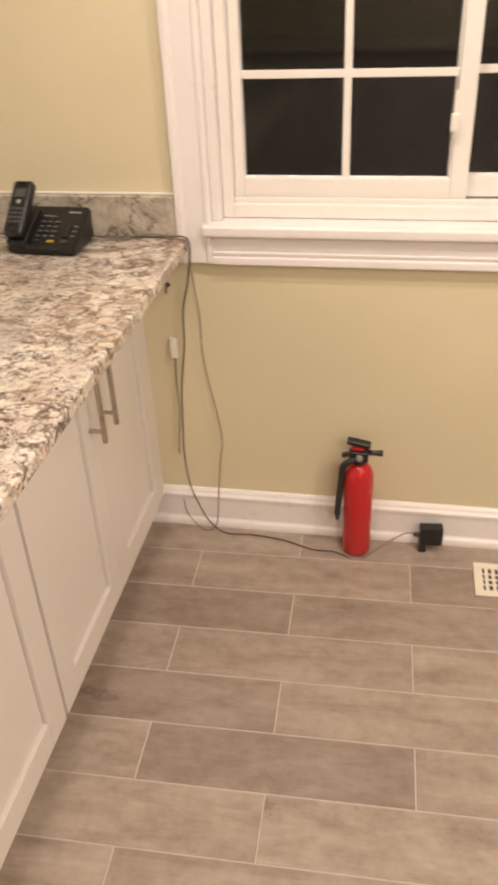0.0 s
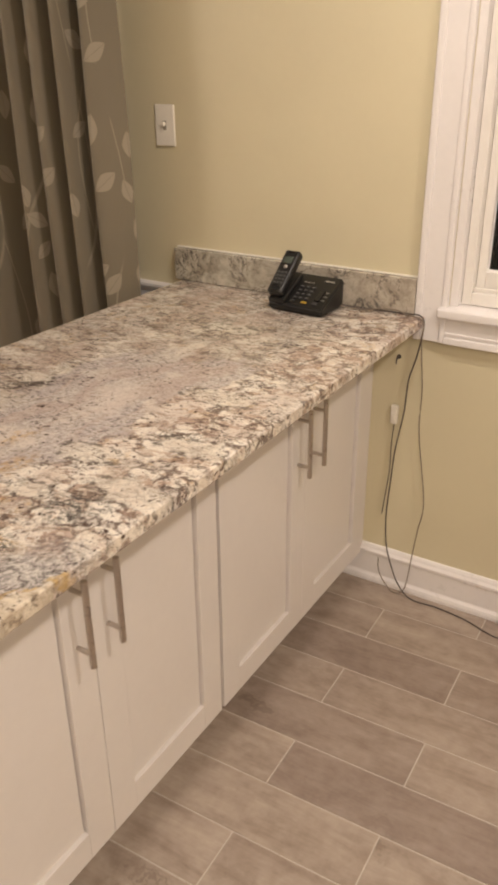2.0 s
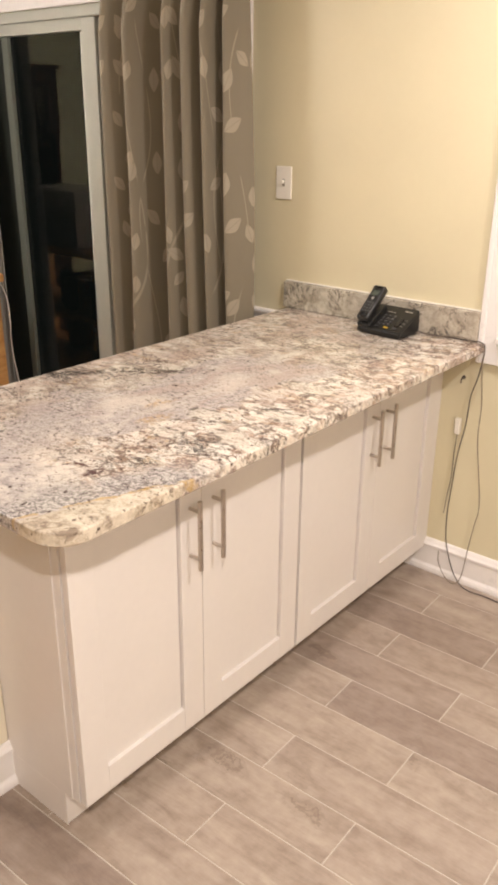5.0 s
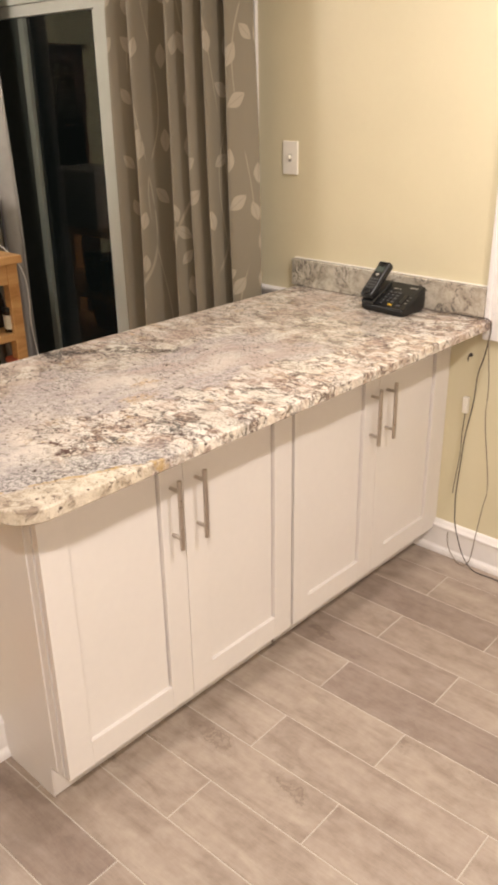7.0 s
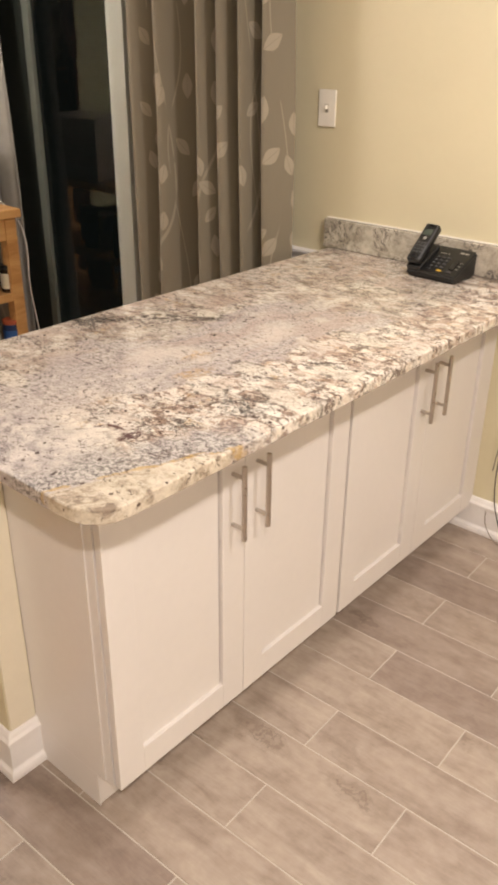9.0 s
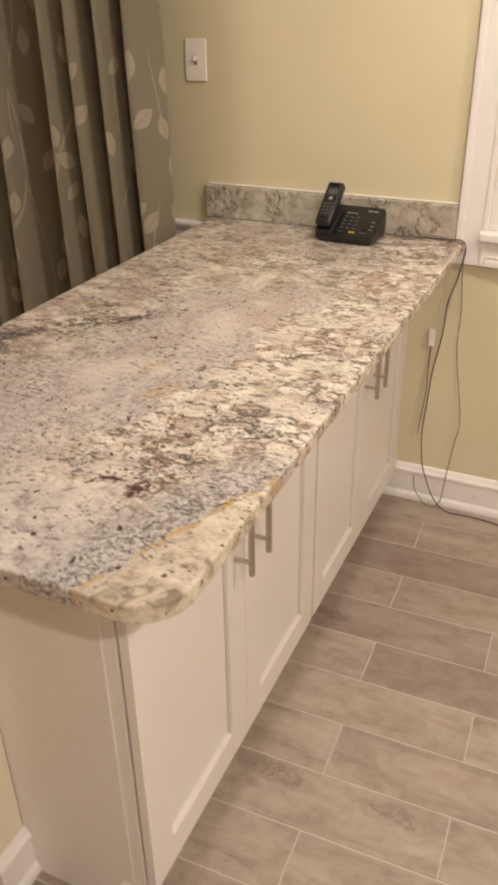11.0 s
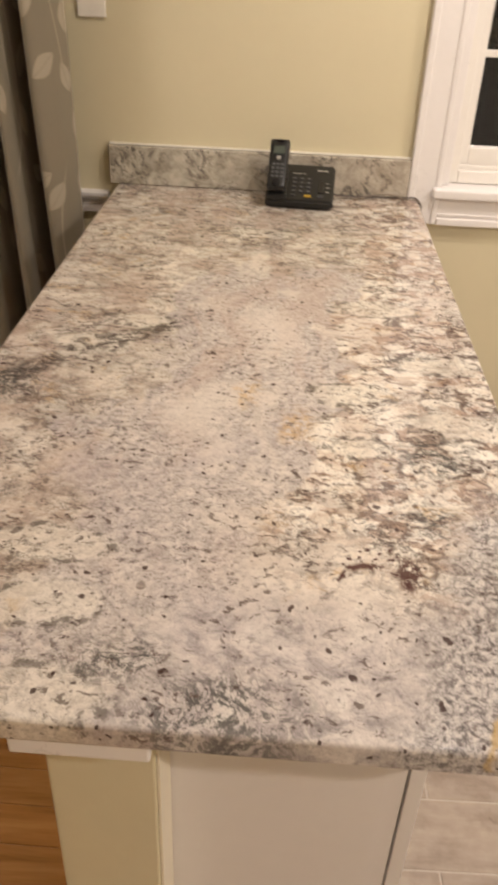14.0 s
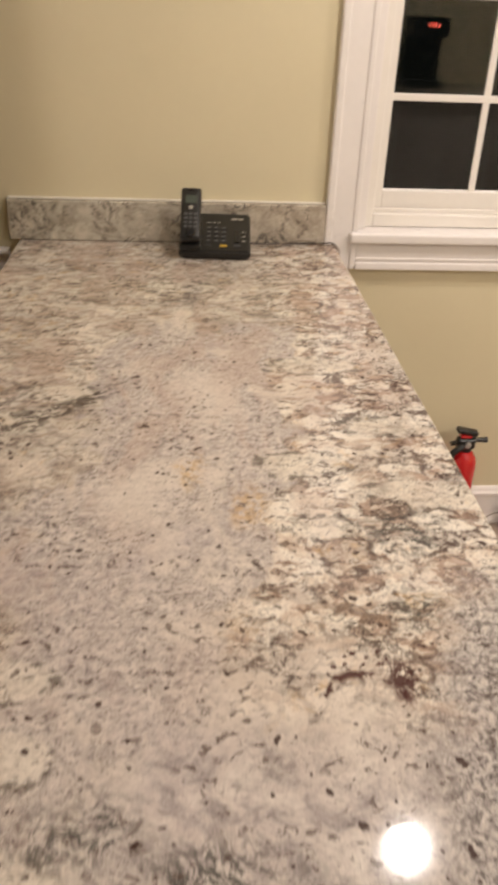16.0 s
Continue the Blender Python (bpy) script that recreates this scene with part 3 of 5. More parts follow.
# ---- structure ----
EAST, WEST, SOUTH = 3.40, -4.65, -1.42
WX0, WX1, WZ0, WZ1 = -0.335, 0.83, 0.945, 2.06      # window opening
DX0, DX1, DZ1 = -3.27, -1.50, 2.04                  # sliding door opening
SPLIT = -0.96                                       # tile meets oak

bm = box(DX1, WX0, WALL, WALL + 0.16, 0, CEIL)
box(WX1, EAST, WALL, WALL + 0.16, 0, CEIL, bm=bm)
box(WX0, WX1, WALL, WALL + 0.16, 0, WZ0, bm=bm)
box(WX0, WX1, WALL, WALL + 0.16, WZ1, CEIL, bm=bm)
tagged(part("wall_north", bm, PAINT), "beige painted wall round the kitchen window", "wall", kind="structure")
bm = box(WEST, DX0, WALL, WALL + 0.16, 0, CEIL)
box(DX0, DX1, WALL, WALL + 0.16, DZ1, CEIL, bm=bm)
tagged(part("wall_dining", bm, DINING_PAINT), "sage painted wall round the sliding door", "wall", kind="structure")
tagged(part("wall_west", box(WEST - 0.12, WEST, SOUTH, WALL + 0.16, 0, CEIL), DINING_PAINT), "sage painted dining room wall", "wall", kind="structure")
tagged(part("wall_east", box(EAST, EAST + 0.12, SOUTH, WALL + 0.16, 0, CEIL), PAINT), "beige painted kitchen wall", "wall", kind="structure")
tagged(part("wall_south", box(WEST - 0.12, EAST + 0.12, SOUTH - 0.12, SOUTH, 0, CEIL), PAINT), "beige painted wall behind the walker", "wall", kind="structure")
tagged(part("ceiling", box(WEST - 0.12, EAST + 0.12, SOUTH - 0.12, WALL + 0.16, CEIL, CEIL + 0.1), CEILING), "plain white painted ceiling", "ceiling", kind="structure")
tile_floor = tagged(part("floor_kitchen", box(SPLIT, EAST, SOUTH, WALL, -0.06, -0.0015), GROUT), "grey-brown wood-look tile floor with pale grout", "floor", kind="structure")
oak_floor = tagged(part("floor_dining", box(WEST, SPLIT, SOUTH, WALL, -0.06, -0.003), SHADOW), "honey oak plank floor", "floor", kind="structure")

BASE = [(0, 0), (0.025, 0), (0.025, 0.010), (0.022, 0.020), (0.017, 0.026), (0.015, 0.030), (0.015, 0.100), (0.019, 0.104), (0.019, 0.112), (0.013, 0.119), (0.010, 0.126), (0.006, 0.131), (0, 0.132)]


def baseboard(a, b, out, bm=None):
    return strip(BASE, a, b, out, bm)


tagged(part("baseboard", baseboard((-0.62, WALL, 0), (EAST, WALL, 0), (0, -1, 0)), TRIM), "white moulded baseboard below the window", "baseboard", kind="structure")
tagged(part("baseboard_east", baseboard((EAST, SOUTH, 0), (EAST, WALL - 0.03, 0), (-1, 0, 0)), TRIM), "white moulded baseboard", "baseboard", kind="structure")
tagged(part("baseboard_dining", baseboard((WEST, WALL, 0), (DX0 - 0.07, WALL, 0), (0, -1, 0)), TRIM), "white moulded baseboard", "baseboard", kind="structure")
RAIL = [(0, 0), (0.012, 0.004), (0.012, 0.030), (0.020, 0.040), (0.026, 0.052), (0.026, 0.060), (0, 0.064)]
tagged(part("chair_rail", strip(RAIL, (DX1 + 0.08, WALL, 0.826), (-1.245, WALL, 0.826), (0, -1, 0)), TRIM), "white moulded chair rail beside the curtain", "trim", kind="structure")

# knee wall under the bar overhang
KX0, KX1, KY0 = -0.955, -0.840, 0.715
knee = tagged(part("knee_wall", box(KX0, KX1, KY0, WALL, 0, 0.860, 0.003), PAINT), "beige painted half wall carrying the counter", "wall", kind="structure")
part("scribe", box(KX1 + 0.0003, KX1 + 0.004, KY0 + 0.003, 0.7845, 0.132, 0.8595, 0.001), CREAM_PAINT, knee, "cream scribe board")
part("cap", box(KX0 - 0.02, KX1 + 0.002, KY0 - 0.036, WALL - 0.002, 0.8605, 0.8845, 0.003), TRIM, knee, "white cap board")
bm = bmesh.new()
n_prof = len(BASE)
rows = []
for px, py, dx, dy in ((KX0, WALL - 0.02, -1, 0), (KX0, KY0, -1, -1), (KX1, KY0, 1, -1), (KX1, 0.788, 1, 0)):
    rows.append([bm.verts.new((px + dx * u, py + dy * u, h)) for u, h in BASE])
for ra, rb in zip(rows, rows[1:]):
    for i in range(n_prof):
        bm.faces.new((ra[i], ra[(i + 1) % n_prof], rb[(i + 1) % n_prof], rb[i]))
bm.faces.new(rows[0])
bm.faces.new(rows[-1][::-1])
bmesh.ops.recalc_face_normals(bm, faces=bm.faces[:])
part("baseboard", bm, TRIM, knee, "white moulded baseboard")

# ---- window ----
win = thing("window_1", (0, WALL, 0), "white vinyl sliding window with grilles, night outside", "window", kind="structure")
CAS = 0.088


def casing_bar(name, x0, x1, z0, z1, upright):
    """A flat casing with a raised outer band and a stepped inner bead."""
    b = box(x0, x1, -0.018, -0.001, z0, z1, 0.003)
    if upright:
        s = -1 if x0 < 0.2 else 1
        edge = x0 if s < 0 else x1
        box(min(edge, edge - s * 0.020), max(edge, edge - s * 0.020), -0.026, -0.012, z0, z1, 0.0065, 4, bm=b)
        inner = x1 if s < 0 else x0
        box(min(inner, inner + s * 0.016), max(inner, inner + s * 0.016), -0.022, -0.012, z0, z1, 0.0048, 3, bm=b)
    else:
        low = z0 if z0 < 1 else z1 - 0.020
        box(x0, x1, -0.026, -0.017, low, low + 0.020, 0.004, bm=b)
        box(x0, x1, -0.0215, -0.017, low + (0.026 if z0 < 1 else -0.012), low + (0.032 if z0 < 1 else -0.006), 0.0015, bm=b)
    part(name, b, TRIM, win)


casing_bar("casing", WX0 - CAS, WX0, 0.848, WZ1 + CAS, True)
casing_bar("casing", WX1, WX1 + CAS, 0.848, WZ1 + CAS, True)
casing_bar("casing", WX0, WX1, WZ1, WZ1 + CAS, False)
casing_bar("apron", WX0, WX1, 0.848, 0.921, False)
part("window_sill", box(WX0 - 0.022, WX1 + 0.022, -0.040, 0.045, 0.922, 0.950, 0.009, 3), TRIM, win)
jam = box(WX0, WX0 + 0.022, 0.001, 0.155, 0.951, WZ1, 0.002)
box(WX1 - 0.022, WX1, 0.001, 0.155, 0.951, WZ1, 0.002, bm=jam)
box(WX0 + 0.022, WX1 - 0.022, 0.001, 0.155, WZ1 - 0.022, WZ1, 0.002, bm=jam)
part("jamb", jam, TRIM, win)
frm = box(WX0 + 0.023, WX0 + 0.048, 0.030, 0.130, 0.951, WZ1 - 0.023, 0.003)
box(WX1 - 0.048, WX1 - 0.023, 0.030, 0.130, 0.951, WZ1 - 0.023, 0.003, bm=frm)
box(WX0 + 0.048, WX1 - 0.048, 0.030, 0.130, 0.951, 0.985, 0.004, bm=frm)
box(WX0 + 0.048, WX1 - 0.048, 0.046, 0.054, 0.985, 0.996, 0.002, bm=frm)
box(WX0 + 0.048, WX1 - 0.048, 0.030, 0.130, WZ1 - 0.055, WZ1 - 0.023, 0.003, bm=frm)
part("window_frame", frm, VINYL, win)


def sash(x0, x1, y, lock):
    z0, z1, s = 0.990, WZ1 - 0.05, 0.040
    gx0, gx1, gz0, gz1 = x0 + 0.024, x1 - 0.040 if lock else x1 - 0.024, z0 + 0.050, z1 - 0.045
    if not lock:
        gx0 = x0 + 0.040
    b = box(x0, gx0, y, y + 0.032, z0, z1, 0.003)
    box(gx1, x1, y, y + 0.032, z0, z1, 0.003, bm=b)
    box(gx0, gx1, y, y + 0.032, z0, gz0, 0.003, bm=b)
    box(gx0, gx1, y, y + 0.032, gz1, z1, 0.003, bm=b)
    ob = part("sash", b, VINYL, win)
    pane = part("pane", box(gx0 - 0.004, gx1 + 0.004, y + 0.014, y + 0.018, gz0 - 0.004, gz1 + 0.004), GLASS, ob)
    pane.visible_shadow = False
    g = None
    for i in (1,):
        c = gx0 + (gx1 - gx0) * i / 2
        g = box(c - 0.009, c + 0.009, y + 0.0085, y + 0.0135, gz0, gz1, 0.002, bm=g)
    for i in (1, 2, 3):
        c = gz0 + (gz1 - gz0) * i / 4
        box(gx0, gx1, y + 0.0080, y + 0.0130, c - 0.009, c + 0.009, 0.002, bm=g)
    part("grille", g, VINYL, ob)
    if lock:
        c = box(x1 - 0.046, x1 - 0.038, y - 0.012, y + 0.004, 1.135, 1.235, 0.003)
        box(x1 - 0.052, x1 - 0.034, y - 0.022, y - 0.008, 1.150, 1.190, 0.004, bm=c)
        part("latch", c, WHITE_PLASTIC, ob)


sash(WX0 + 0.049, 0.270, 0.060, True)
sash(0.225, WX1 - 0.049, 0.096, False)

# ---- sliding door ----
door = thing("door_1", (0, WALL, 0), "white vinyl sliding patio door, night outside", "door", kind="structure")
fr = box(DX0, DX0 + 0.045, 0.001, 0.14, 0, DZ1, 0.003)
box(DX1 - 0.045, DX1, 0.001, 0.14, 0, DZ1, 0.003, bm=fr)
box(DX0 + 0.045, DX1 - 0.045, 0.001, 0.14, DZ1 - 0.045, DZ1, 0.003, bm=fr)
box(DX0 + 0.045, DX1 - 0.045, 0.001, 0.14, 0.0, 0.035, 0.003, bm=fr)
part("door_frame", fr, SHADED_VINYL, door)
for x0, x1, z0, z1 in ((DX0 - 0.065, DX0, 0, DZ1 + 0.065), (DX1, DX1 + 0.078, 0, DZ1 + 0.065), (DX0, DX1, DZ1, DZ1 + 0.065)):
    c = box(x0, x1, -0.018, -0.001, z0, z1, 0.003)
    part("casing", c, TRIM, door)


def leaf(x0, x1, y):
    z0, z1, s = 0.036, DZ1 - 0.046, 0.085
    b = box(x0, x0 + s, y, y + 0.038, z0, z1, 0.004)
    box(x1 - s, x1, y, y + 0.038, z0, z1, 0.004, bm=b)
    box(x0 + s, x1 - s, y, y + 0.038, z1 - 0.05, z1, 0.004, bm=b)
    box(x0 + s, x1 - s, y, y + 0.038, z0, z0 + 0.10, 0.004, bm=b)
    ob = part("door_leaf", b, SHADED_VINYL, door)
    pane = part("pane", box(x0 + s - 0.004, x1 - s + 0.004, y + 0.016, y + 0.022, z0 + 0.096, z1 - 0.046), GLASS, ob)
    pane.visible_shadow = False


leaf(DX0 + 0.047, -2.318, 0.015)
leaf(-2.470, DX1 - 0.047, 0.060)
# added near-black strip paints the shaded left frame; grey strip is the frame's edge
shade_bar = box(-3.222, -2.998, 0.0135, 0.0345, 0.14, DZ1 - 0.10, 0.003)
part("screen_stile", shade_bar, plain("shaded_frame", (0.018, 0.022, 0.018), 0.5), door, "dark strip standing in for the shaded door frame")
part("screen_edge", box(-2.997, -2.950, 0.0125, 0.0350, 0.14, DZ1 - 0.10, 0.003), plain("grey_frame", (0.15, 0.165, 0.14), 0.5), door, "grey edge strip of the door frame")

# ---- counter, splash and cabinets ----
CT, CB = 0.915, 0.885
CX0, CX1, CY0 = -1.215, -0.395, 0.675
top = part("countertop", slab(rounded(CX0, CX1, CY0, WALL - 0.001, 0.075, 10, (1, 1, 0, 0)), CB, CT, 0.004, 3), GRANITE)
tagged(top, "cream and grey granite bar countertop with rounded corner", "countertop")
tagged(part("backsplash", box(-1.237, -0.424, WALL - 0.026, WALL - 0.001, CT + 0.001, 1.016, 0.003), SPLASH), "low granite backsplash against the wall", "backsplash")
tagged(part("caulk", box(-1.237, -0.424, WALL - 0.010, WALL - 0.0005, 1.0165, 1.0205, 0.0015), WHITE_PLASTIC), "white caulk line above the backsplash", "caulk", kind="structure")

DF, CARC = -0.538, -0.561
TOE = 0.100


def door_part(y0, y1, z0, z1, parent, handle_y):
    s = 0.072
    b = box(CARC + 0.0045, DF, y0, y0 + s, z0, z1, 0.0015)
    box(CARC + 0.0045, DF, y1 - s, y1, z0, z1, 0.0015, bm=b)
    box(CARC + 0.0045, DF - 0.0003, y0 + s, y1 - s, z0, z0 + s, 0.0015, bm=b)
    box(CARC + 0.0045, DF - 0.0003, y0 + s, y1 - s, z1 - s, z1, 0.0015, bm=b)
    d = part("door", b, CABINET, parent)
    part("panel", box(CARC + 0.006, DF - 0.011, y0 + s - 0.004, y1 - s - 0.0035, z0 + s - 0.004, z1 - s + 0.004), CABINET, d)
    h = lathe([(0.0058, 0.592), (0.0062, 0.594), (0.0062, 0.775), (0.0058, 0.777)], 16, at=(DF + 0.034, handle_y, 0))
    for zz in (0.621, 0.748):
        lathe([(0.0048, DF), (0.0048, DF + 0.032)], 12, "X", (0, handle_y, zz), bm=h)
    part("handle", h, STEEL, d, "brushed nickel bar handle", smooth=False)


def cabinet(y0, y1, label):
    c = thing("base_cabinet", (0, 0, 0), label, "cabinet", "base cabinets under the counter")
    part("body", box(KX1 + 0.001, CARC, y0, y1, TOE, 0.884), CABINET, c)
    part("toe_kick", box(KX1 + 0.003, CARC - 0.055, y0 + 0.002, y1 - 0.002, 0.001, TOE - 0.001), CABINET, c)
    m = (y0 + y1) / 2
    door_part(y0 + 0.002, m - 0.0010, TOE + 0.002, 0.876, c, m - 0.041)
    door_part(m + 0.0010, y1 - 0.002, TOE + 0.002, 0.876, c, m + 0.041)
    return c


first = cabinet(0.790, 1.605, "white shaker base cabinet with two doors, at the counter's end")
ep = box(KX1 + 0.002, CARC - 0.024, 0.7865, 0.7895, TOE, 0.884)
box(KX1 + 0.002, CARC - 0.052, 0.7865, 0.7895, 0.0, TOE - 0.0002, bm=ep)
part("end_panel", ep, CABINET, first)
cabinet(1.613, 2.425, "white shaker base cabinet with two doors, beside the wall")
tagged(part("filler_strip", box(KX1 + 0.001, DF - 0.004, 2.4255, 2.4495, TOE, 0.884, 0.001), CABINET), "white filler strip between cabinet and wall", "filler", kind="structure")


# ---- things by the window ----
def phone():
    t = thing("desk_phone", (-0.715, 2.338, CT + 0.0012), "black cordless desk phone with handset in its cradle", "phone", turn=-3)
    slope = math.atan2(0.062, 0.125)
    own = bmesh.new()
    bmesh.ops.create_cube(own, size=1.0)
    for v in own.verts:
        back = v.co.y > 0
        v.co = Vector((0.0875 * (1 if v.co.x > 0 else -1), 0.0625 if back else -0.0625, 0.003 if v.co.z < 0 else (0.084 if back else 0.022)))
    bmesh.ops.bevel(own, geom=own.edges[:], offset=0.005, segments=3, affect="EDGES")
    body = part("base", own, BLACK, t)
    part("foot", box(-0.078, 0.078, -0.054, 0.054, 0.0, 0.0035), RUBBER, t)
    face = Matrix.Translation((0, -0.0625, 0.0225)) @ Matrix.Rotation(slope, 4, "X")

    def key(name, u0, u1, v0, v1, h, mat, parent, m=face, bev=0.001, label=""):
        b = box(u0, u1, v0, v1, -0.001, h, bev, 1)
        b.transform(m)
        return part(name, b, mat, parent, label)

    for i in range(3):
        for j in range(4):
            u, v = -0.016 + i * 0.0185, 0.034 + j * 0.0155
            key("key", u - 0.006, u + 0.006, v - 0.004, v + 0.004, 0.0028, GREY_KEY, body)
            key("legend", u - 0.003, u + 0.003, v - 0.001, v + 0.001, 0.0031, LEGEND, body, bev=0)
    key("button", -0.024, -0.010, 0.016, 0.022, 0.003, GREY_KEY, body)
    key("button", 0.012, 0.030, 0.014, 0.021, 0.003, YELLOW, body, label="yellow button")
    key("button", 0.046, 0.062, 0.014, 0.024, 0.003, GREY_KEY, body)
    key("slider", 0.047, 0.062, 0.030, 0.074, 0.0035, BLACK_GLOSS, body)
    key("nameplate", 0.040, 0.070, 0.113, 0.118, 0.0008, SILVER, body, bev=0)
    for v in (0.036, 0.052, 0.068):
        key("mark", 0.066, 0.076, v, v + 0.002, 0.0007, SILVER, body, bev=0)
    key("mark", -0.022, 0.012, 0.100, 0.102, 0.0007, SILVER, body, bev=0)
    # cradle and handset
    cr = box(-0.086, -0.034, 0.000, 0.118, -0.002, 0.013, 0.006, 3)
    cr.transform(face)
    part("cradle", cr, BLACK, body)
    lean = Matrix.Translation((-0.0600, -0.056, 0.034)) @ Matrix.Rotation(math.radians(43), 4, "X")
    hs = box(-0.0245, 0.0245, 0.0, 0.142, 0.0, 0.027, 0.009, 3)
    for v in hs.verts:
        k = v.co.y / 0.152
        v.co.x *= 1.0 - 0.16 * math.sin(math.pi * min(1, k * 1.05)) ** 2 + 0.04 * k
        v.co.z += 0.006 * (2 * k - 1) ** 2
    hs.transform(lean)
    hand = part("handset", hs, BLACK, t, smooth=True)
    key("screen", -0.0145, 0.0145, 0.096, 0.119, 0.0322, SCREEN, hand, lean, label="grey-green screen")
    key("button", -0.006, 0.006, 0.079, 0.091, 0.0335, SILVER, hand, lean, 0.003, "silver navigation button")
    key("earpiece", -0.008, 0.008, 0.132, 0.136, 0.0345, BLACK_GLOSS, hand, lean)
    for i in range(3):
        for j in range(4):
            u, v = -0.0115 + i * 0.0115, 0.032 + j * 0.0115
            key("key", u - 0.0042, u + 0.0042, v - 0.003, v + 0.003, 0.0318, HAND_KEY, hand, lean, 0.0008)
    ov = lathe([(0.012, 0.0), (0.012, 0.033), (0.009, 0.0365), (0.001, 0.0375)], 20)
    ov.transform(lean @ Matrix.Translation((0, 0.014, 0)))
    part("earpad", ov, BLACK_GLOSS, hand)


HAND_KEY = plain("pale_key", (0.10, 0.10, 0.10), 0.4)
LEGEND = plain("grey_print", (0.22, 0.22, 0.21), 0.5)
YELLOW = plain("yellow_key", (0.42, 0.27, 0.03), 0.45)
SCREEN = plain("lcd_screen", (0.07, 0.085, 0.07), 0.2)
phone()

# cords from the phone to the floor
cords = thing("hanging_cable", (0, 0, 0), "thin dark cords hanging from the counter to the floor", "cable")
CE = CX1 + 0.006
part("line", tube([(-0.628, 2.375, CT + 0.012), (-0.595, 2.392, CT + 0.006), (-0.56, 2.398, CT + 0.004), (-0.52, 2.408, CT + 0.010), (-0.47, 2.414, CT + 0.012), (-0.43, 2.402, CT + 0.006), (CX1 - 0.004, 2.398, CT + 0.005), (CE + 0.004, 2.402, CT - 0.015),
                   (-0.390, 2.412, 0.841), (-0.381, 2.427, 0.703), (-0.379, 2.428, 0.570), (-0.343, 2.424, 0.347), (-0.352, 2.424, 0.250), (-0.361, 2.418, 0.155), (-0.371, 2.408, 0.036), (-0.392, 2.402, 0.006), (-0.425, 2.404, 0.012), (-0.462, 2.408, 0.060), (-0.470, 2.412, 0.110)], 0.0017), PALE_CORD, cords)
part("line", tube([(-0.628, 2.385, CT + 0.014), (-0.580, 2.400, CT + 0.005), (-0.530, 2.412, CT + 0.005), (-0.475, 2.416, CT + 0.005), (-0.435, 2.412, CT + 0.007), (CX1 - 0.006, 2.414, CT + 0.006), (CE, 2.416, CT - 0.02), (-0.404, 2.424, 0.80), (-0.424, 2.428, 0.724), (-0.430, 2.428, 0.620), (-0.448, 2.428, 0.495), (-0.455, 2.428, 0.380), (-0.460, 2.427, 0.267),
                   (-0.448, 2.415, 0.170), (-0.428, 2.408, 0.110), (-0.395, 2.404, 0.040), (-0.345, 2.396, 0.004), (-0.260, 2.398, 0.003), (-0.165, 2.385, 0.003), (-0.100, 2.362, 0.003), (-0.059, 2.352, 0.003), (-0.010, 2.352, 0.003), (0.035, 2.331, 0.003)], 0.0021), CORD, cords)
part("line", tube([(-0.463, 2.443, 0.575), (-0.464, 2.436, 0.500), (-0.462, 2.432, 0.420), (-0.470, 2.431, 0.330), (-0.476, 2.431, 0.262)], 0.0016), CORD, cords)
part("line", tube([(0.075, 2.334, 0.003), (0.110, 2.372, 0.006), (0.150, 2.394, 0.026), (0.190, 2.400, 0.052), (0.216, 2.400, 0.059)], 0.0018), PALE_CORD, cords)
jack = thing("phone_jack", (-0.463, WALL - 0.001, 0.575), "small white phone connector on the wall", "connector")
part("body", box(-0.010, 0.010, -0.016, 0.0, 0.0, 0.058, 0.003), WHITE_PLASTIC, jack)
part("clip", box(-0.005, 0.005, -0.019, -0.015, 0.010, 0.030, 0.001), WHITE_PLASTIC, jack)
hook = thing("wall_hook", (-0.466, WALL - 0.001, 0.781), "small dark screw hook in the wall", "hook")
part("stem", tube([(0, 0, 0), (0, -0.012, 0), (0, -0.018, -0.006), (0, -0.018, -0.016)], 0.0022), CORD, hook)
part("plate", lathe([(0.007, 0.0), (0.006, -0.003)], 14, "Y"), CORD, hook)

# light switch
sw = thing("light_switch", (-1.264, WALL - 0.001, 1.377), "ivory toggle light switch plate", "switch")
part("plate", box(-0.036, 0.036, -0.006, 0.0, -0.059, 0.059, 0.004, 3), WHITE_PLASTIC, sw)
part("slot", box(-0.006, 0.006, -0.0066, -0.005, -0.013, 0.013), SWITCH_DARK := plain("switch_slot", (0.30, 0.27, 0.22), 0.5), sw)
part("toggle", box(-0.004, 0.004, -0.017, -0.006, -0.002, 0.011, 0.0015), WHITE_PLASTIC, sw)
for zz in (-0.043, 0.043):
    part("screw", lathe([(0.0032, -0.0075), (0.0026, -0.0082)], 12, "Y", (0, 0, zz)), WHITE_PLASTIC, sw)


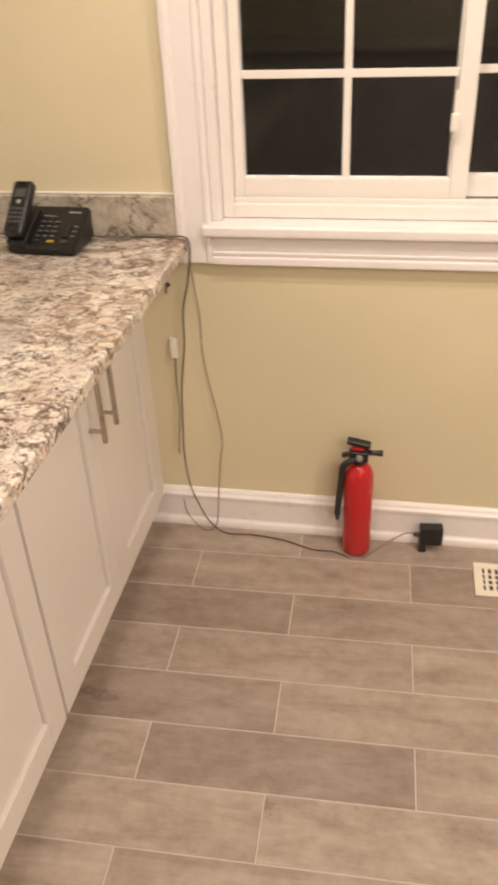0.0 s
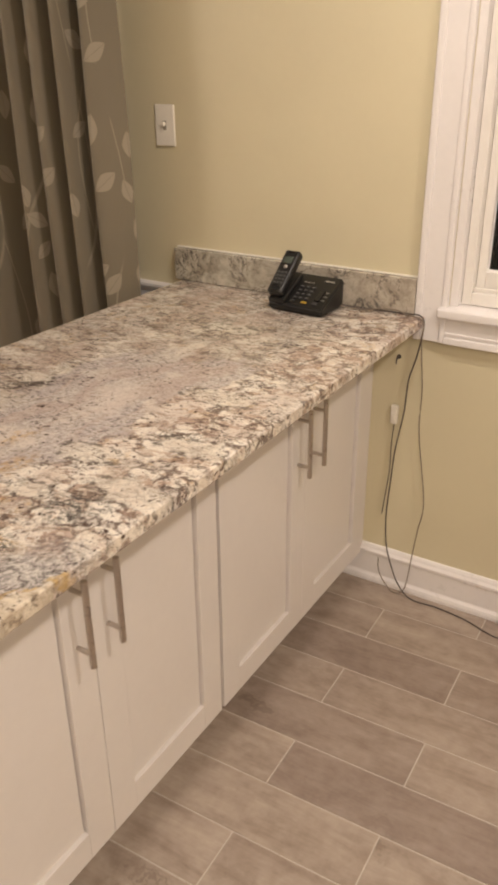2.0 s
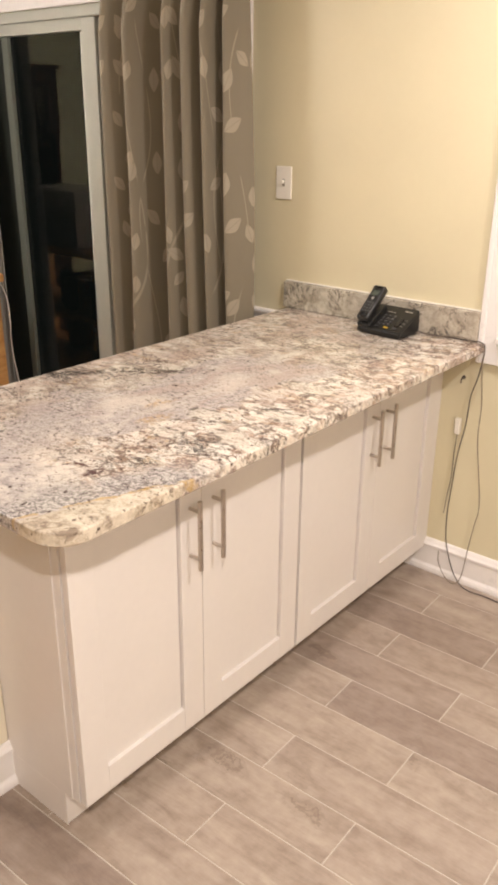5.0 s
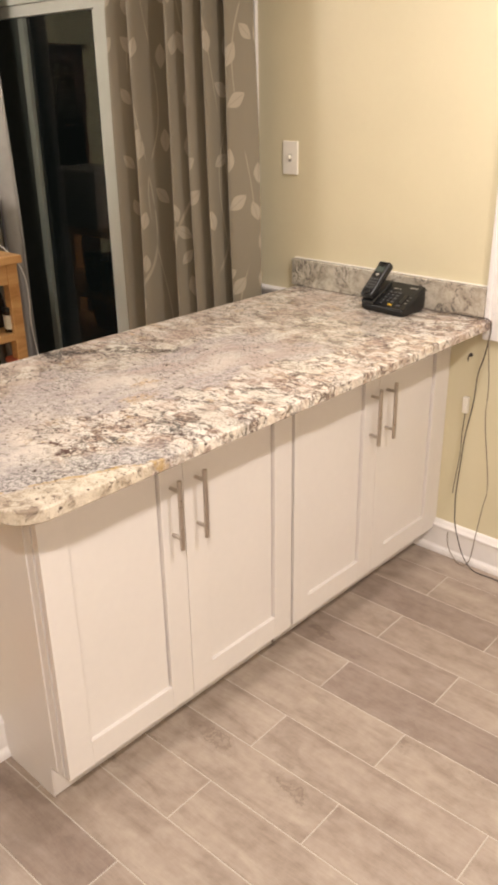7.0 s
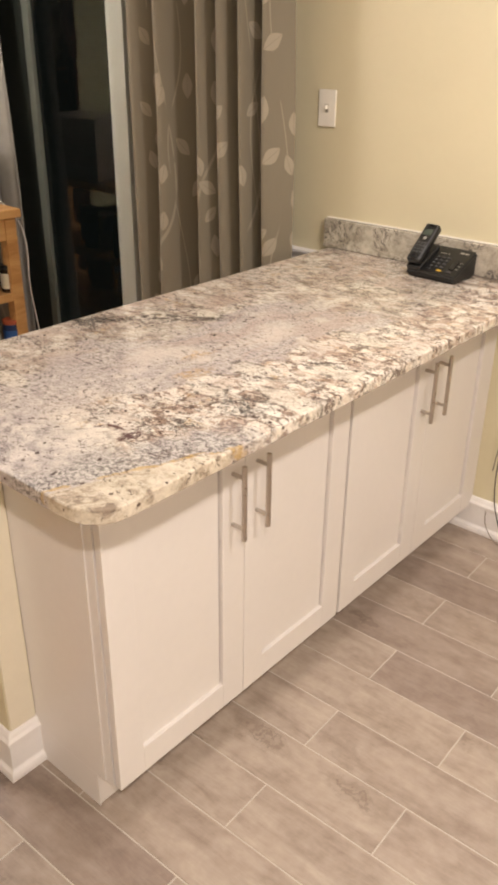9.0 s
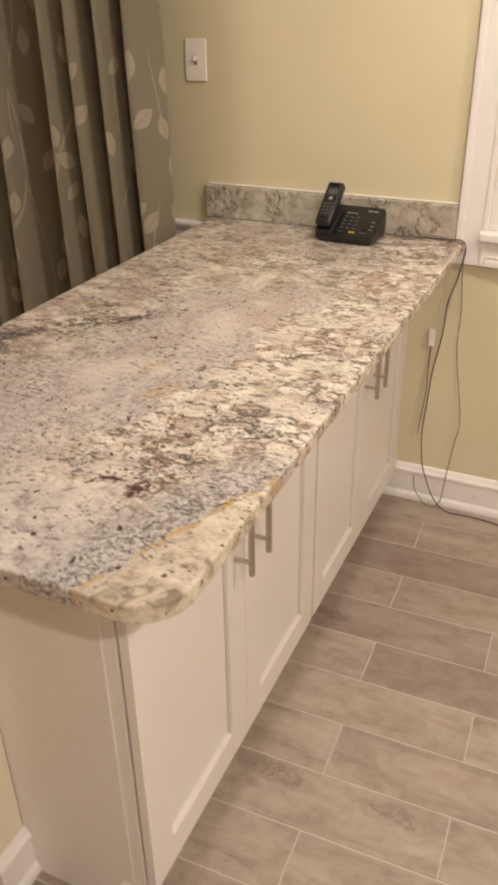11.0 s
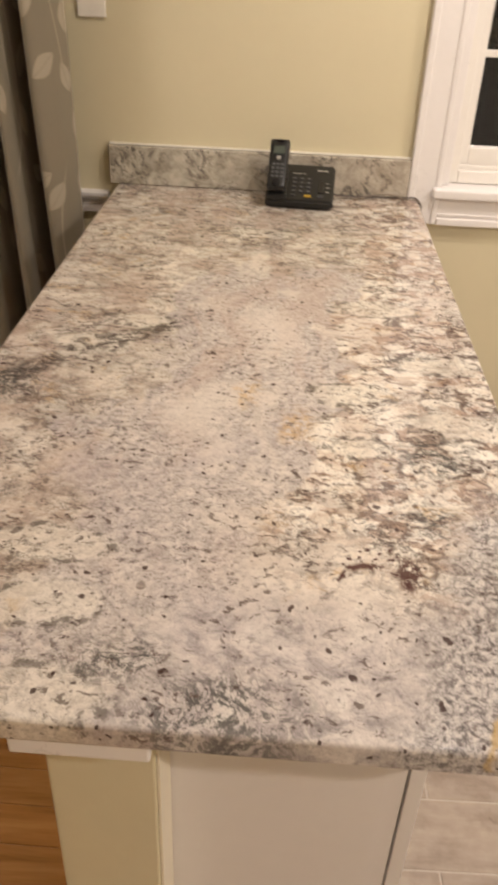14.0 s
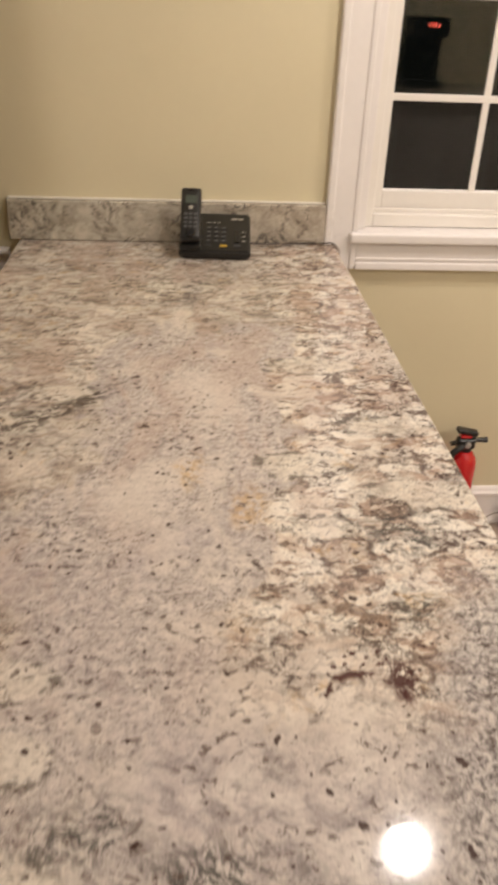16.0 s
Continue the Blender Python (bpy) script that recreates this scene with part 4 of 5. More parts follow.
def extinguisher():
    t = thing("fire_extinguisher", (0.052, 2.377, 0.0008), "red fire extinguisher standing on the tile by the wall", "fire extinguisher")
    part("cylinder", lathe([(0.034, 0.0), (0.039, 0.004), (0.0415, 0.014), (0.0415, 0.255), (0.0395, 0.275), (0.033, 0.292), (0.024, 0.303), (0.017, 0.308)], 40), RED, t, "glossy red cylinder", smooth=True)
    head = lathe([(0.016, 0.306), (0.019, 0.310), (0.019, 0.326), (0.015, 0.330), (0.015, 0.345)], 24)
    box(-0.030, 0.024, -0.016, 0.016, 0.316, 0.350, 0.008, 3, bm=head)
    part("valve", head, BLACK, t)
    nz = lathe([(0.0075, 0.018), (0.0075, 0.048), (0.0090, 0.050), (0.0090, 0.062), (0.0060, 0.063)], 16, "X", (0, 0, 0.343))
    part("nozzle", nz, BLACK, t)
    lv = box(-0.036, 0.030, -0.013, 0.013, -0.008, 0.007, 0.006, 3)
    lv.transform(Matrix.Translation((0, 0, 0.372)) @ Matrix.Rotation(math.radians(12), 4, "Y"))
    part("lever", lv, BLACK, t)
    lw = box(-0.050, 0.005, -0.009, 0.009, -0.004, 0.004, 0.003)
    lw.transform(Matrix.Translation((0, 0, 0.341)) @ Matrix.Rotation(math.radians(-14), 4, "Y"))
    part("grip", lw, BLACK, t)
    part("safety_pin", box(-0.022, 0.012, -0.010, 0.010, 0.352, 0.364, 0.003), RED, t, "red safety tab")
    part("bridge", box(-0.004, 0.024, -0.008, 0.008, 0.348, 0.374, 0.004), BLACK, t)
    part("strap", tube([(-0.012, -0.018, 0.330), (-0.030, -0.022, 0.322), (-0.044, -0.016, 0.300), (-0.048, -0.012, 0.250), (-0.052, -0.012, 0.200), (-0.055, -0.014, 0.160), (-0.056, -0.014, 0.136)], 0.0095, 10), RUBBER, t, "black discharge hose", smooth=True)
    part("hose_tip", tube([(-0.056, -0.014, 0.146), (-0.056, -0.014, 0.118)], 0.0065, 10, smooth=0), BLACK, t)
    part("gauge", lathe([(0.010, -0.014), (0.010, -0.020), (0.008, -0.021)], 18, "Y", (0, 0, 0.334)), SILVER, t)


extinguisher()

ad = thing("power_adapter", (0.264, 2.405, 0.0008), "black power adapter on the floor by the baseboard", "adapter", turn=6)
part("case", box(-0.033, 0.033, -0.020, 0.012, 0.026, 0.086, 0.003), BLACK, ad)
part("prong_block", box(-0.032, -0.012, -0.018, 0.004, 0.0, 0.028, 0.002), BLACK, ad)
part("plug", lathe([(0.004, -0.050), (0.006, -0.046), (0.007, -0.032)], 14, "X", (0, -0.008, 0.058)), RUBBER, ad)

vent = thing("floor_vent", (0.386, 2.222, 0.0006), "ivory metal floor register set in the tile", "vent")
VENTM = plain("ivory_enamel", (0.76, 0.70, 0.58), 0.4, vary=0.04)
fr = box(0, 0.305, 0, 0.022, 0, 0.006, 0.002)
box(0, 0.305, 0.111, 0.133, 0, 0.006, 0.002, bm=fr)
box(0, 0.024, 0.022, 0.111, 0, 0.006, 0.002, bm=fr)
box(0.281, 0.305, 0.022, 0.111, 0, 0.006, 0.002, bm=fr)
part("frame", fr, VENTM, vent)
# near-black sheet in place of the shaded duct under the slats
part("backing", box(0.022, 0.283, 0.020, 0.113, 0.0002, 0.0012), SHADOW, vent)
for i in range(14):
    x = 0.030 + i * 0.0187
    part("slat", box(x, x + 0.0095, 0.021, 0.112, 0.0014, 0.0055, 0.001, 1), VENTM, vent)
for y in (0.045, 0.066, 0.088):
    part("crossbar", box(0.023, 0.282, y - 0.003, y + 0.003, 0.0016, 0.0050, 0.001, 1), VENTM, vent)


# ---- curtains ----
def curtain(label, plan, seed, y_mid, mat, z0=0.02, z1=2.17, swell=0.25, lean=(0.0, 0.0)):
    """A hanging cloth whose folds follow a plan of (x, out) turns; they wander, and deepen by swell, downwards."""
    r = random.Random(seed)
    drift = [(r.uniform(-0.014, 0.014), r.uniform(0.75, 1.2), r.uniform(0, 6.28)) for _ in plan]
    per, nz = 9, 48
    bm = bmesh.new()
    uvl = bm.loops.layers.uv.new("UVMap")
    grid, arc = [], [0.0]
    for k in range(nz + 1):
        h = k / nz
        z = z1 + (z0 - z1) * h
        turns = []
        for i, ((x, out), (dx, deep, ph)) in enumerate(zip(plan, drift)):
            pinch = 0.55 + 0.45 * min(1.0, h / 0.12)
            turns.append(Vector((x + dx * math.sin(2.1 * h + ph) + (lean[0] + (lean[1] - lean[0]) * i / (len(plan) - 1)) * h + 0.004 * math.sin(9 * h + 2 * ph), y_mid + (1.3 if out > 0 else 1.9) * out * deep * pinch * (1 - swell / 2 + swell * h) + 0.005 * math.sin(7 * h + ph), z)))
        ring = []
        for i in range(len(turns) - 1):
            a, b, c, d = turns[max(i - 1, 0)], turns[i], turns[i + 1], turns[min(i + 2, len(turns) - 1)]
            for j in range(per):
                u = j / per
                ring.append(0.5 * ((2 * b) + (c - a) * u + (2 * a - 5 * b + 4 * c - d) * u * u + (3 * b - a - 3 * c + d) * u ** 3))
        ring.append(turns[-1])
        if k == nz // 2:
            for p, q in zip(ring, ring[1:]):
                arc.append(arc[-1] + (q - p).length)
        grid.append([bm.verts.new(p) for p in ring])
    nu = len(grid[0]) - 1
    for k in range(nz):
        for i in range(nu):
            f = bm.faces.new((grid[k][i], grid[k][i + 1], grid[k + 1][i + 1], grid[k + 1][i]))
            f.smooth = True
            for lp, (a, b) in zip(f.loops, ((k, i), (k, i + 1), (k + 1, i + 1), (k + 1, i))):
                lp[uvl].uv = (arc[b], z1 - (z1 - z0) * a / nz)
    ob = tagged(part("curtain", bm, mat), label, "curtain", "curtains at the sliding door")
    sol = ob.modifiers.new("thick", "SOLIDIFY")
    sol.thickness = 0.003
    return ob


curtain("taupe curtain with pale leaf pattern, hanging in folds",
        [(-2.040, 0.030), (-2.024, -0.035), (-1.985, -0.055), (-1.951, -0.010), (-1.922, 0.050), (-1.888, -0.045), (-1.846, -0.060), (-1.808, 0.000), (-1.757, 0.065), (-1.702, 0.050), (-1.673, -0.050), (-1.644, -0.040),
         (-1.626, 0.050), (-1.601, 0.030), (-1.588, -0.055), (-1.550, -0.060), (-1.524, 0.045), (-1.503, 0.040), (-1.492, -0.045), (-1.453, -0.055), (-1.445, 0.060), (-1.424, 0.045), (-1.411, -0.040), (-1.368, -0.035), (-1.335, -0.005)],
        3, 2.322, CURTAIN, lean=(0.020, 0.080))
curtain("taupe curtain with pale leaf pattern, drawn behind the cart",
        [(-3.66, 0.02), (-3.62, -0.035), (-3.575, 0.035), (-3.53, -0.04), (-3.495, 0.03), (-3.455, 0.03), (-3.42, -0.04), (-3.375, 0.035), (-3.33, -0.04), (-3.29, 0.03), (-3.25, -0.03), (-3.20, -0.01)],
        8, 2.345, CURTAIN, lean=(0.02, 0.06))
curtain("pale grey curtain lining at the drawn edge", [(-3.19, 0.010), (-3.15, -0.018), (-3.10, -0.010), (-3.07, 0.012), (-3.03, -0.006)], 11, 2.352, LINING, lean=(0.06, 0.06))
rod = thing("curtain_rod", (0, 2.345, 2.205), "dark metal curtain rod above the sliding door", "curtain rod")
part("rod", lathe([(0.011, -3.75), (0.011, -1.34)], 14, "X"), BLACK, rod)
for x in (-3.77, -1.32):
    part("finial", lathe([(0.002, -0.022), (0.017, -0.014), (0.021, 0.0), (0.017, 0.014), (0.002, 0.022)], 16, "X", (x, 0, 0)), BLACK, rod)
for x in (-3.66, -1.40):
    part("bracket", box(x - 0.008, x + 0.008, 0.0, 0.104, -0.008, 0.008, 0.002), BLACK, rod)


# ---- dining side: cart, microwave and stores ----
CTX0, CTX1, CTY0, CTY1, CTZ = -3.92, -2.70, 1.64, 2.145, 0.90
cart = thing("kitchen_cart", (0, 0, 0), "honey birch kitchen cart with open shelves and drawers", "cart")
part("top", box(CTX0, CTX1, CTY0, CTY1, CTZ - 0.038, CTZ, 0.004), BIRCH, cart)
LG = 0.056
for x in (CTX0 + 0.02, CTX1 - 0.02 - LG):
    for y in (CTY0 + 0.02, CTY1 - 0.02 - LG):
        part("leg", box(x, x + LG, y, y + LG, 0.001, CTZ - 0.0385, 0.003), BIRCH, cart)
part("apron", box(CTX1 - 0.020 - LG + 0.012, CTX1 - 0.026, CTY0 + 0.02 + LG, CTY1 - 0.02 - LG, 0.765, CTZ - 0.0385, 0.002), BIRCH, cart)
part("apron", box(CTX0 + 0.026, CTX0 + 0.046, CTY0 + 0.02 + LG, CTY1 - 0.02 - LG, 0.765, CTZ - 0.0385, 0.002), BIRCH, cart)
mid = (CTX0 + CTX1) / 2
for a, b in ((CTX0 + 0.078, mid - 0.004), (mid + 0.004, CTX1 - 0.078)):
    d = part("drawer", box(a, b, CTY0 + 0.024, CTY0 + 0.044, 0.772, CTZ - 0.042, 0.003), BIRCH, cart)
    for k in (0.25, 0.75):
        part("knob", lathe([(0.006, 0.0), (0.006, -0.010), (0.012, -0.014), (0.011, -0.022), (0.004, -0.025)], 16, "Y", (a + (b - a) * k, CTY0 + 0.024, 0.815)), BIRCH, d)
for z in (0.520, 0.215):
    part("shelf", box(CTX0 + 0.024, CTX1 - 0.024, CTY0 + 0.024, CTY1 - 0.024, z - 0.034, z, 0.003), BIRCH, cart)

mw = thing("microwave", (-2.955, 1.79, CTZ), "silver microwave oven with dark glass door, on the cart", "microwave")
MS = plain("silver_side_panel", (0.33, 0.32, 0.295), 0.34, 0.55, vary=0.05)
part("case", box(-0.535, 0, 0.022, 0.375, 0.012, 0.315, 0.006), MS, mw)
dr = part("door", box(-0.535, -0.005, 0.0, 0.0215, 0.014, 0.313, 0.004), SILVER, mw)
part("window", box(-0.515, -0.128, -0.003, 0.001, 0.070, 0.294, 0.002), BLACK_GLOSS, dr, "dark glass window")
part("control_panel", box(-0.122, -0.026, -0.003, 0.001, 0.070, 0.294, 0.002), BLACK_GLOSS, dr, "black control panel")
part("side_trim", box(-0.004, 0.003, -0.002, 0.024, 0.010, 0.317, 0.001), BLACK, mw)
part("door_button", box(-0.105, -0.015, -0.004, 0.001, 0.030, 0.066, 0.002), SILVER, mw)
for y in (0.13, 0.30):
    part("screw", lathe([(0.011, 0.0), (0.010, 0.004), (0.003, 0.006)], 14, "X", (0, y, 0.045)), SILVER, mw)
for x in (-0.50, -0.04):
    for y in (0.05, 0.34):
        part("foot", lathe([(0.012, 0.0005), (0.012, 0.013)], 12, at=(x, y, 0)), RUBBER, mw)

roll = thing("paper_towel_roll", (-3.70, 1.85, CTZ), "white quilted paper towel roll standing on the cart", "paper towel")
b = lathe([(0.062, 0.002), (0.064, 0.010), (0.064, 0.284), (0.062, 0.288), (0.022, 0.288), (0.020, 0.282)], 40)
part("paper", b, PAPER := plain("white_paper", (0.80, 0.79, 0.75), 0.8, vary=0.05, scale=70, bump=0.4), roll, smooth=False)
wire = tube([(-2.98, 2.178, 0.925), (-2.86, 2.176, 0.885), (-2.770, 2.172, 0.83), (-2.728, 2.170, 0.76), (-2.722, 2.170, 0.66), (-2.742, 2.180, 0.50), (-2.72, 2.22, 0.05), (-2.74, 2.23, 0.004)], 0.0026)
tagged(part("cable", wire, WHITE_PLASTIC), "white microwave cable hanging behind the cart", "cable")


def jar(at, r, h, fill, fillcol, label, lid=None, lidh=0.02):
    t = thing("jar", (*at, ), label, "jar", "stores on the cart")
    part("glass", lathe([(r * 0.92, 0.001), (r, 0.006), (r, h * 0.84), (r * 0.82, h * 0.93), (r * 0.82, h)], 28), JAR_GLASS, t, smooth=True)
    part("contents", lathe([(r * 0.86, 0.006), (r * 0.90, 0.012), (r * 0.90, h * fill - 0.006), (r * 0.80, h * fill)], 24), fillcol, t)
    part("lid", lathe([(r * 0.86, h + 0.001), (r * 0.88, h + 0.004), (r * 0.88, h + lidh - 0.003), (r * 0.80, h + lidh)], 28), lid or SILVER, t)


def tin(at, r, h, body, band, label, lid=None, name="tin"):
    t = thing(name, at, label, name.replace("_", " "), "stores on the cart")
    part("can", lathe([(r * 0.96, 0.001), (r, 0.004), (r, h - 0.004), (r * 0.96, h)], 28), body, t)
    part("wrapper", lathe([(r + 0.0008, h * 0.18), (r + 0.0008, h * 0.82)], 28), band, t)
    part("lid", lathe([(r * 1.0, h + 0.0005), (r * 1.02, h + 0.003), (r * 1.02, h + 0.016), (r * 0.95, h + 0.019)], 28), lid or SILVER, t)


def bottle(at, r, h, body, cap, label, name="bottle"):
    t = thing(name, at, label, name, "stores on the cart")
    part("body", lathe([(r * 0.9, 0.001), (r, 0.006), (r, h * 0.6), (r * 0.75, h * 0.75), (r * 0.42, h * 0.84), (r * 0.42, h * 0.92)], 24), body, t, smooth=True)
    part("cap", lathe([(r * 0.5, h * 0.921), (r * 0.5, h * 0.995), (r * 0.42, h)], 20), cap, t)


GRAIN = plain("oat_grain", (0.45, 0.30, 0.15), 0.8, vary=0.35, scale=120, bump=0.6)
NUTS = plain("mixed_nuts", (0.36, 0.22, 0.11), 0.7, vary=0.5, scale=70, bump=0.8)
BLUE = plain("blue_label", (0.03, 0.10, 0.30), 0.4)
NAVY = plain("navy_label", (0.015, 0.03, 0.09), 0.4)
ORANGE = plain("orange_carton", (0.72, 0.30, 0.03), 0.55)
CREAM = plain("cream_label", (0.66, 0.60, 0.45), 0.5)
REDLID = plain("rust_lid", (0.40, 0.09, 0.04), 0.45)
DARKJAR = plain("dark_sauce", (0.03, 0.018, 0.012), 0.15)
FOIL = plain("crumpled_foil", (0.62, 0.60, 0.56), 0.25, 0.9, vary=0.3, scale=50, bump=1.0)
BAG = plain("clear_plastic_bag", (0.30, 0.27, 0.23), 0.2, vary=0.35, scale=35, bump=1.0)
WICKER = plain("wicker", (0.34, 0.14, 0.04), 0.6, vary=0.5, scale=60, bump=0.8)
S1, S2 = 0.521, 0.216
jar((-2.85, 1.735, S1), 0.055, 0.150, 0.8, NUTS, "glass jar of nuts on the cart shelf")
jar((-2.805, 1.845, S1), 0.050, 0.140, 0.7, GRAIN, "glass jar of grain on the cart shelf")
jar((-3.00, 1.90, S1), 0.055, 0.170, 0.6, GRAIN, "tall glass jar at the back of the cart shelf")
tin((-2.790, 1.975, S1), 0.036, 0.112, SILVER, BLUE, "small tin with a blue label", SILVER)
tin((-2.90, 2.02, S1), 0.042, 0.150, SILVER, CREAM, "tin with a cream label")
tin((-2.775, 2.085, S1), 0.034, 0.108, DARKJAR, CREAM, "dark jar with a pale label", BLACK, "jar")
tin((-2.770, 2.07, S2), 0.042, 0.155, NAVY, BLUE, "blue canister with a rust red lid", REDLID, "canister")
bottle((-2.775, 1.975, S2), 0.028, 0.190, CREAM, REDLID, "pale plastic bottle with a pink cap")
bottle((-2.92, 2.04, S2), 0.034, 0.220, DARKJAR, BLACK, "dark glass bottle on the lower shelf")
jar((-2.95, 1.745, S2), 0.055, 0.120, 0.6, CREAM, "squat glass jar on the lower shelf")


def carton(at, w, d, h, mat, label, turn=0):
    t = thing("carton", at, label, "carton", "stores on the cart", turn=turn)
    part("body", box(-w / 2, w / 2, -d / 2, d / 2, 0.001, h, 0.002), mat, t)
    part("panel", box(-w * 0.38, w * 0.38, -d / 2 - 0.001, -d / 2 + 0.001, h * 0.25, h * 0.7), CREAM, t)


carton((-3.09, 1.725, S2), 0.095, 0.06, 0.165, ORANGE, "orange carton on the lower shelf", 8)
carton((-3.16, 1.85, S1), 0.12, 0.06, 0.16, YELLOW, "yellow carton on the cart shelf", -5)

tin((-2.965, 1.80, S1), 0.040, 0.120, SILVER, YELLOW, "tin with a yellow label at the back of the shelf")
jar((-3.08, 2.03, S1), 0.050, 0.190, 0.5, NUTS, "tall storage jar at the back of the shelf")
bottle((-2.90, 2.10, S1), 0.030, 0.215, DARKJAR, BLACK, "dark sauce bottle at the back of the shelf")
tin((-3.20, 2.02, S1), 0.055, 0.170, BLACK, NAVY, "black canister at the back of the shelf", BLACK, "canister")
jar((-2.86, 1.96, S2), 0.045, 0.130, 0.4, CREAM, "clear glass jar on the lower shelf")
jar((-3.05, 1.95, S2), 0.060, 0.180, 0.3, GRAIN, "large clear glass jar on the lower shelf")
carton((-3.235, 1.715, S2), 0.06, 0.05, 0.120, CREAM, "cream carton beside the basket", -4)
carton((-3.30, 1.95, S1), 0.14, 0.07, 0.20, NAVY, "dark blue carton at the back of the shelf", 3)


def crumple(name, at, size, mat, label, cat, seed, flat=1.0):
    """A soft crushed lump: bags and foil."""
    bm = bmesh.new()
    bmesh.ops.create_icosphere(bm, subdivisions=4, radius=1.0)
    for v in bm.verts:
        n = noise.noise(v.co * 1.8 + Vector((seed, 0, 0))) * 0.35 + noise.noise(v.co * 5 + Vector((0, seed, 0))) * 0.16 + noise.noise(v.co * 11 + Vector((0, seed, 3))) * 0.06
        v.co *= 1 + n
        v.co = Vector((v.co.x * size[0], v.co.y * size[1], max(v.co.z, -0.75 * flat) * size[2]))
    low = min(v.co.z for v in bm.verts)
    for v in bm.verts:
        v.co.z -= low
    t = thing(name, at, label, cat)
    part("body", bm, mat, t, smooth=True)
    return t


crumple("foil_packet", (-2.87, 1.86, S2), (0.07, 0.07, 0.055), FOIL, "crumpled foil packet on the lower shelf", "packet", 2)
crumple("plastic_bag", (-3.10, 1.72, S1), (0.05, 0.04, 0.09), BAG, "crumpled clear plastic bag on the cart shelf", "bag", 5)
crumple("plastic_bag", (-3.34, 1.76, S1), (0.10, 0.07, 0.10), BAG, "crumpled plastic food bag on the cart shelf", "bag", 7)
crumple("black_bag", (-2.44, 1.60, 0.001), (0.20, 0.15, 0.27), plain("black_cloth", (0.012, 0.012, 0.013), 0.75, vary=0.2, scale=80, bump=0.3), "black cloth bag on the oak floor", "bag", 9)
tray = thing("tray", (-3.20, 1.90, S1), "black tray on the cart shelf", "tray")
part("body", box(-0.12, 0.02, -0.21, -0.10, 0.001, 0.03, 0.006), BLACK, tray)
bk = thing("basket", (-3.38, 1.80, S2), "round brown wicker basket on the lower shelf", "basket")
part("wall", lathe([(0.09, 0.001), (0.11, 0.02), (0.125, 0.14), (0.120, 0.15), (0.112, 0.14), (0.10, 0.03)], 32), WICKER, bk)
part("rim", lathe([(0.120, 0.150), (0.130, 0.154), (0.130, 0.164), (0.120, 0.168), (0.112, 0.160)], 32), WICKER, bk)

# pine chest beyond the half wall
chest = thing("pine_chest", (-1.76, 0.62, 0.001), "pale knotty pine storage chest on the oak floor", "chest")
part("body", box(-0.40, 0.0, 0.0, 0.80, 0.0, 0.40, 0.004), PINE, chest)
part("lid", box(-0.41, 0.012, -0.01, 0.81, 0.401, 0.425, 0.005), PINE, chest)
for z in (0.10, 0.20, 0.30):
    part("board_joint", box(-0.0002, 0.0012, 0.004, 0.796, z, z + 0.003), plain("pine_joint", (0.16, 0.09, 0.04), 0.7), chest)

# china cabinet
HX, HY0, HY1 = -4.20, 1.25, 2.385
hutch = thing("china_cabinet", (0, 0, 0), "dark mahogany china cabinet with glass doors", "cabinet")
part("base", box(WEST + 0.01, HX + 0.02, HY0, HY1, 0.001, 1.150, 0.006), MAHOGANY, hutch)
part("side", box(WEST + 0.01, HX - 0.02, HY1 - 0.025, HY1, 1.151, 1.865, 0.003), MAHOGANY, hutch)
part("side", box(WEST + 0.01, HX - 0.02, HY0, HY0 + 0.025, 1.151, 1.865, 0.003), MAHOGANY, hutch)
part("back", box(WEST + 0.01, WEST + 0.022, HY0 + 0.026, HY1 - 0.026, 1.151, 1.865), MAHOGANY, hutch)
cn = box(WEST + 0.01, HX - 0.01, HY0 - 0.01, HY1 + 0.005, 1.866, 1.885, 0.003)
box(WEST + 0.01, HX + 0.015, HY0 - 0.03, HY1 + 0.02, 1.885, 1.912, 0.006, bm=cn)
part("cornice", cn, MAHOGANY, hutch)
for z in (1.40, 1.62):
    part("shelf", box(WEST + 0.023, HX - 0.06, HY0 + 0.026, HY1 - 0.026, z, z + 0.012), MAHOGANY, hutch)
hm = (HY0 + HY1) / 2
for a, b in ((HY0 + 0.002, hm - 0.002), (hm + 0.002, HY1 - 0.002)):
    d = box(HX - 0.019, HX, a, a + 0.085, 1.47, 1.862, 0.004)
    box(HX - 0.019, HX, b - 0.085, b, 1.152, 1.862, 0.004, bm=d)
    box(HX - 0.019, HX, a + 0.085, b - 0.085, 1.80, 1.862, 0.004, bm=d)
    dd = part("door", d, MAHOGANY, hutch)
    pn = part("pane", box(HX - 0.013, HX - 0.009, a + 0.083, b - 0.083, 1.45, 1.802), GLASS, dd)
    pn.visible_shadow = False
CERAMIC = plain("white_ceramic", (0.76, 0.74, 0.64), 0.25)
PINKC = plain("rose_ceramic", (0.42, 0.16, 0.12), 0.3)


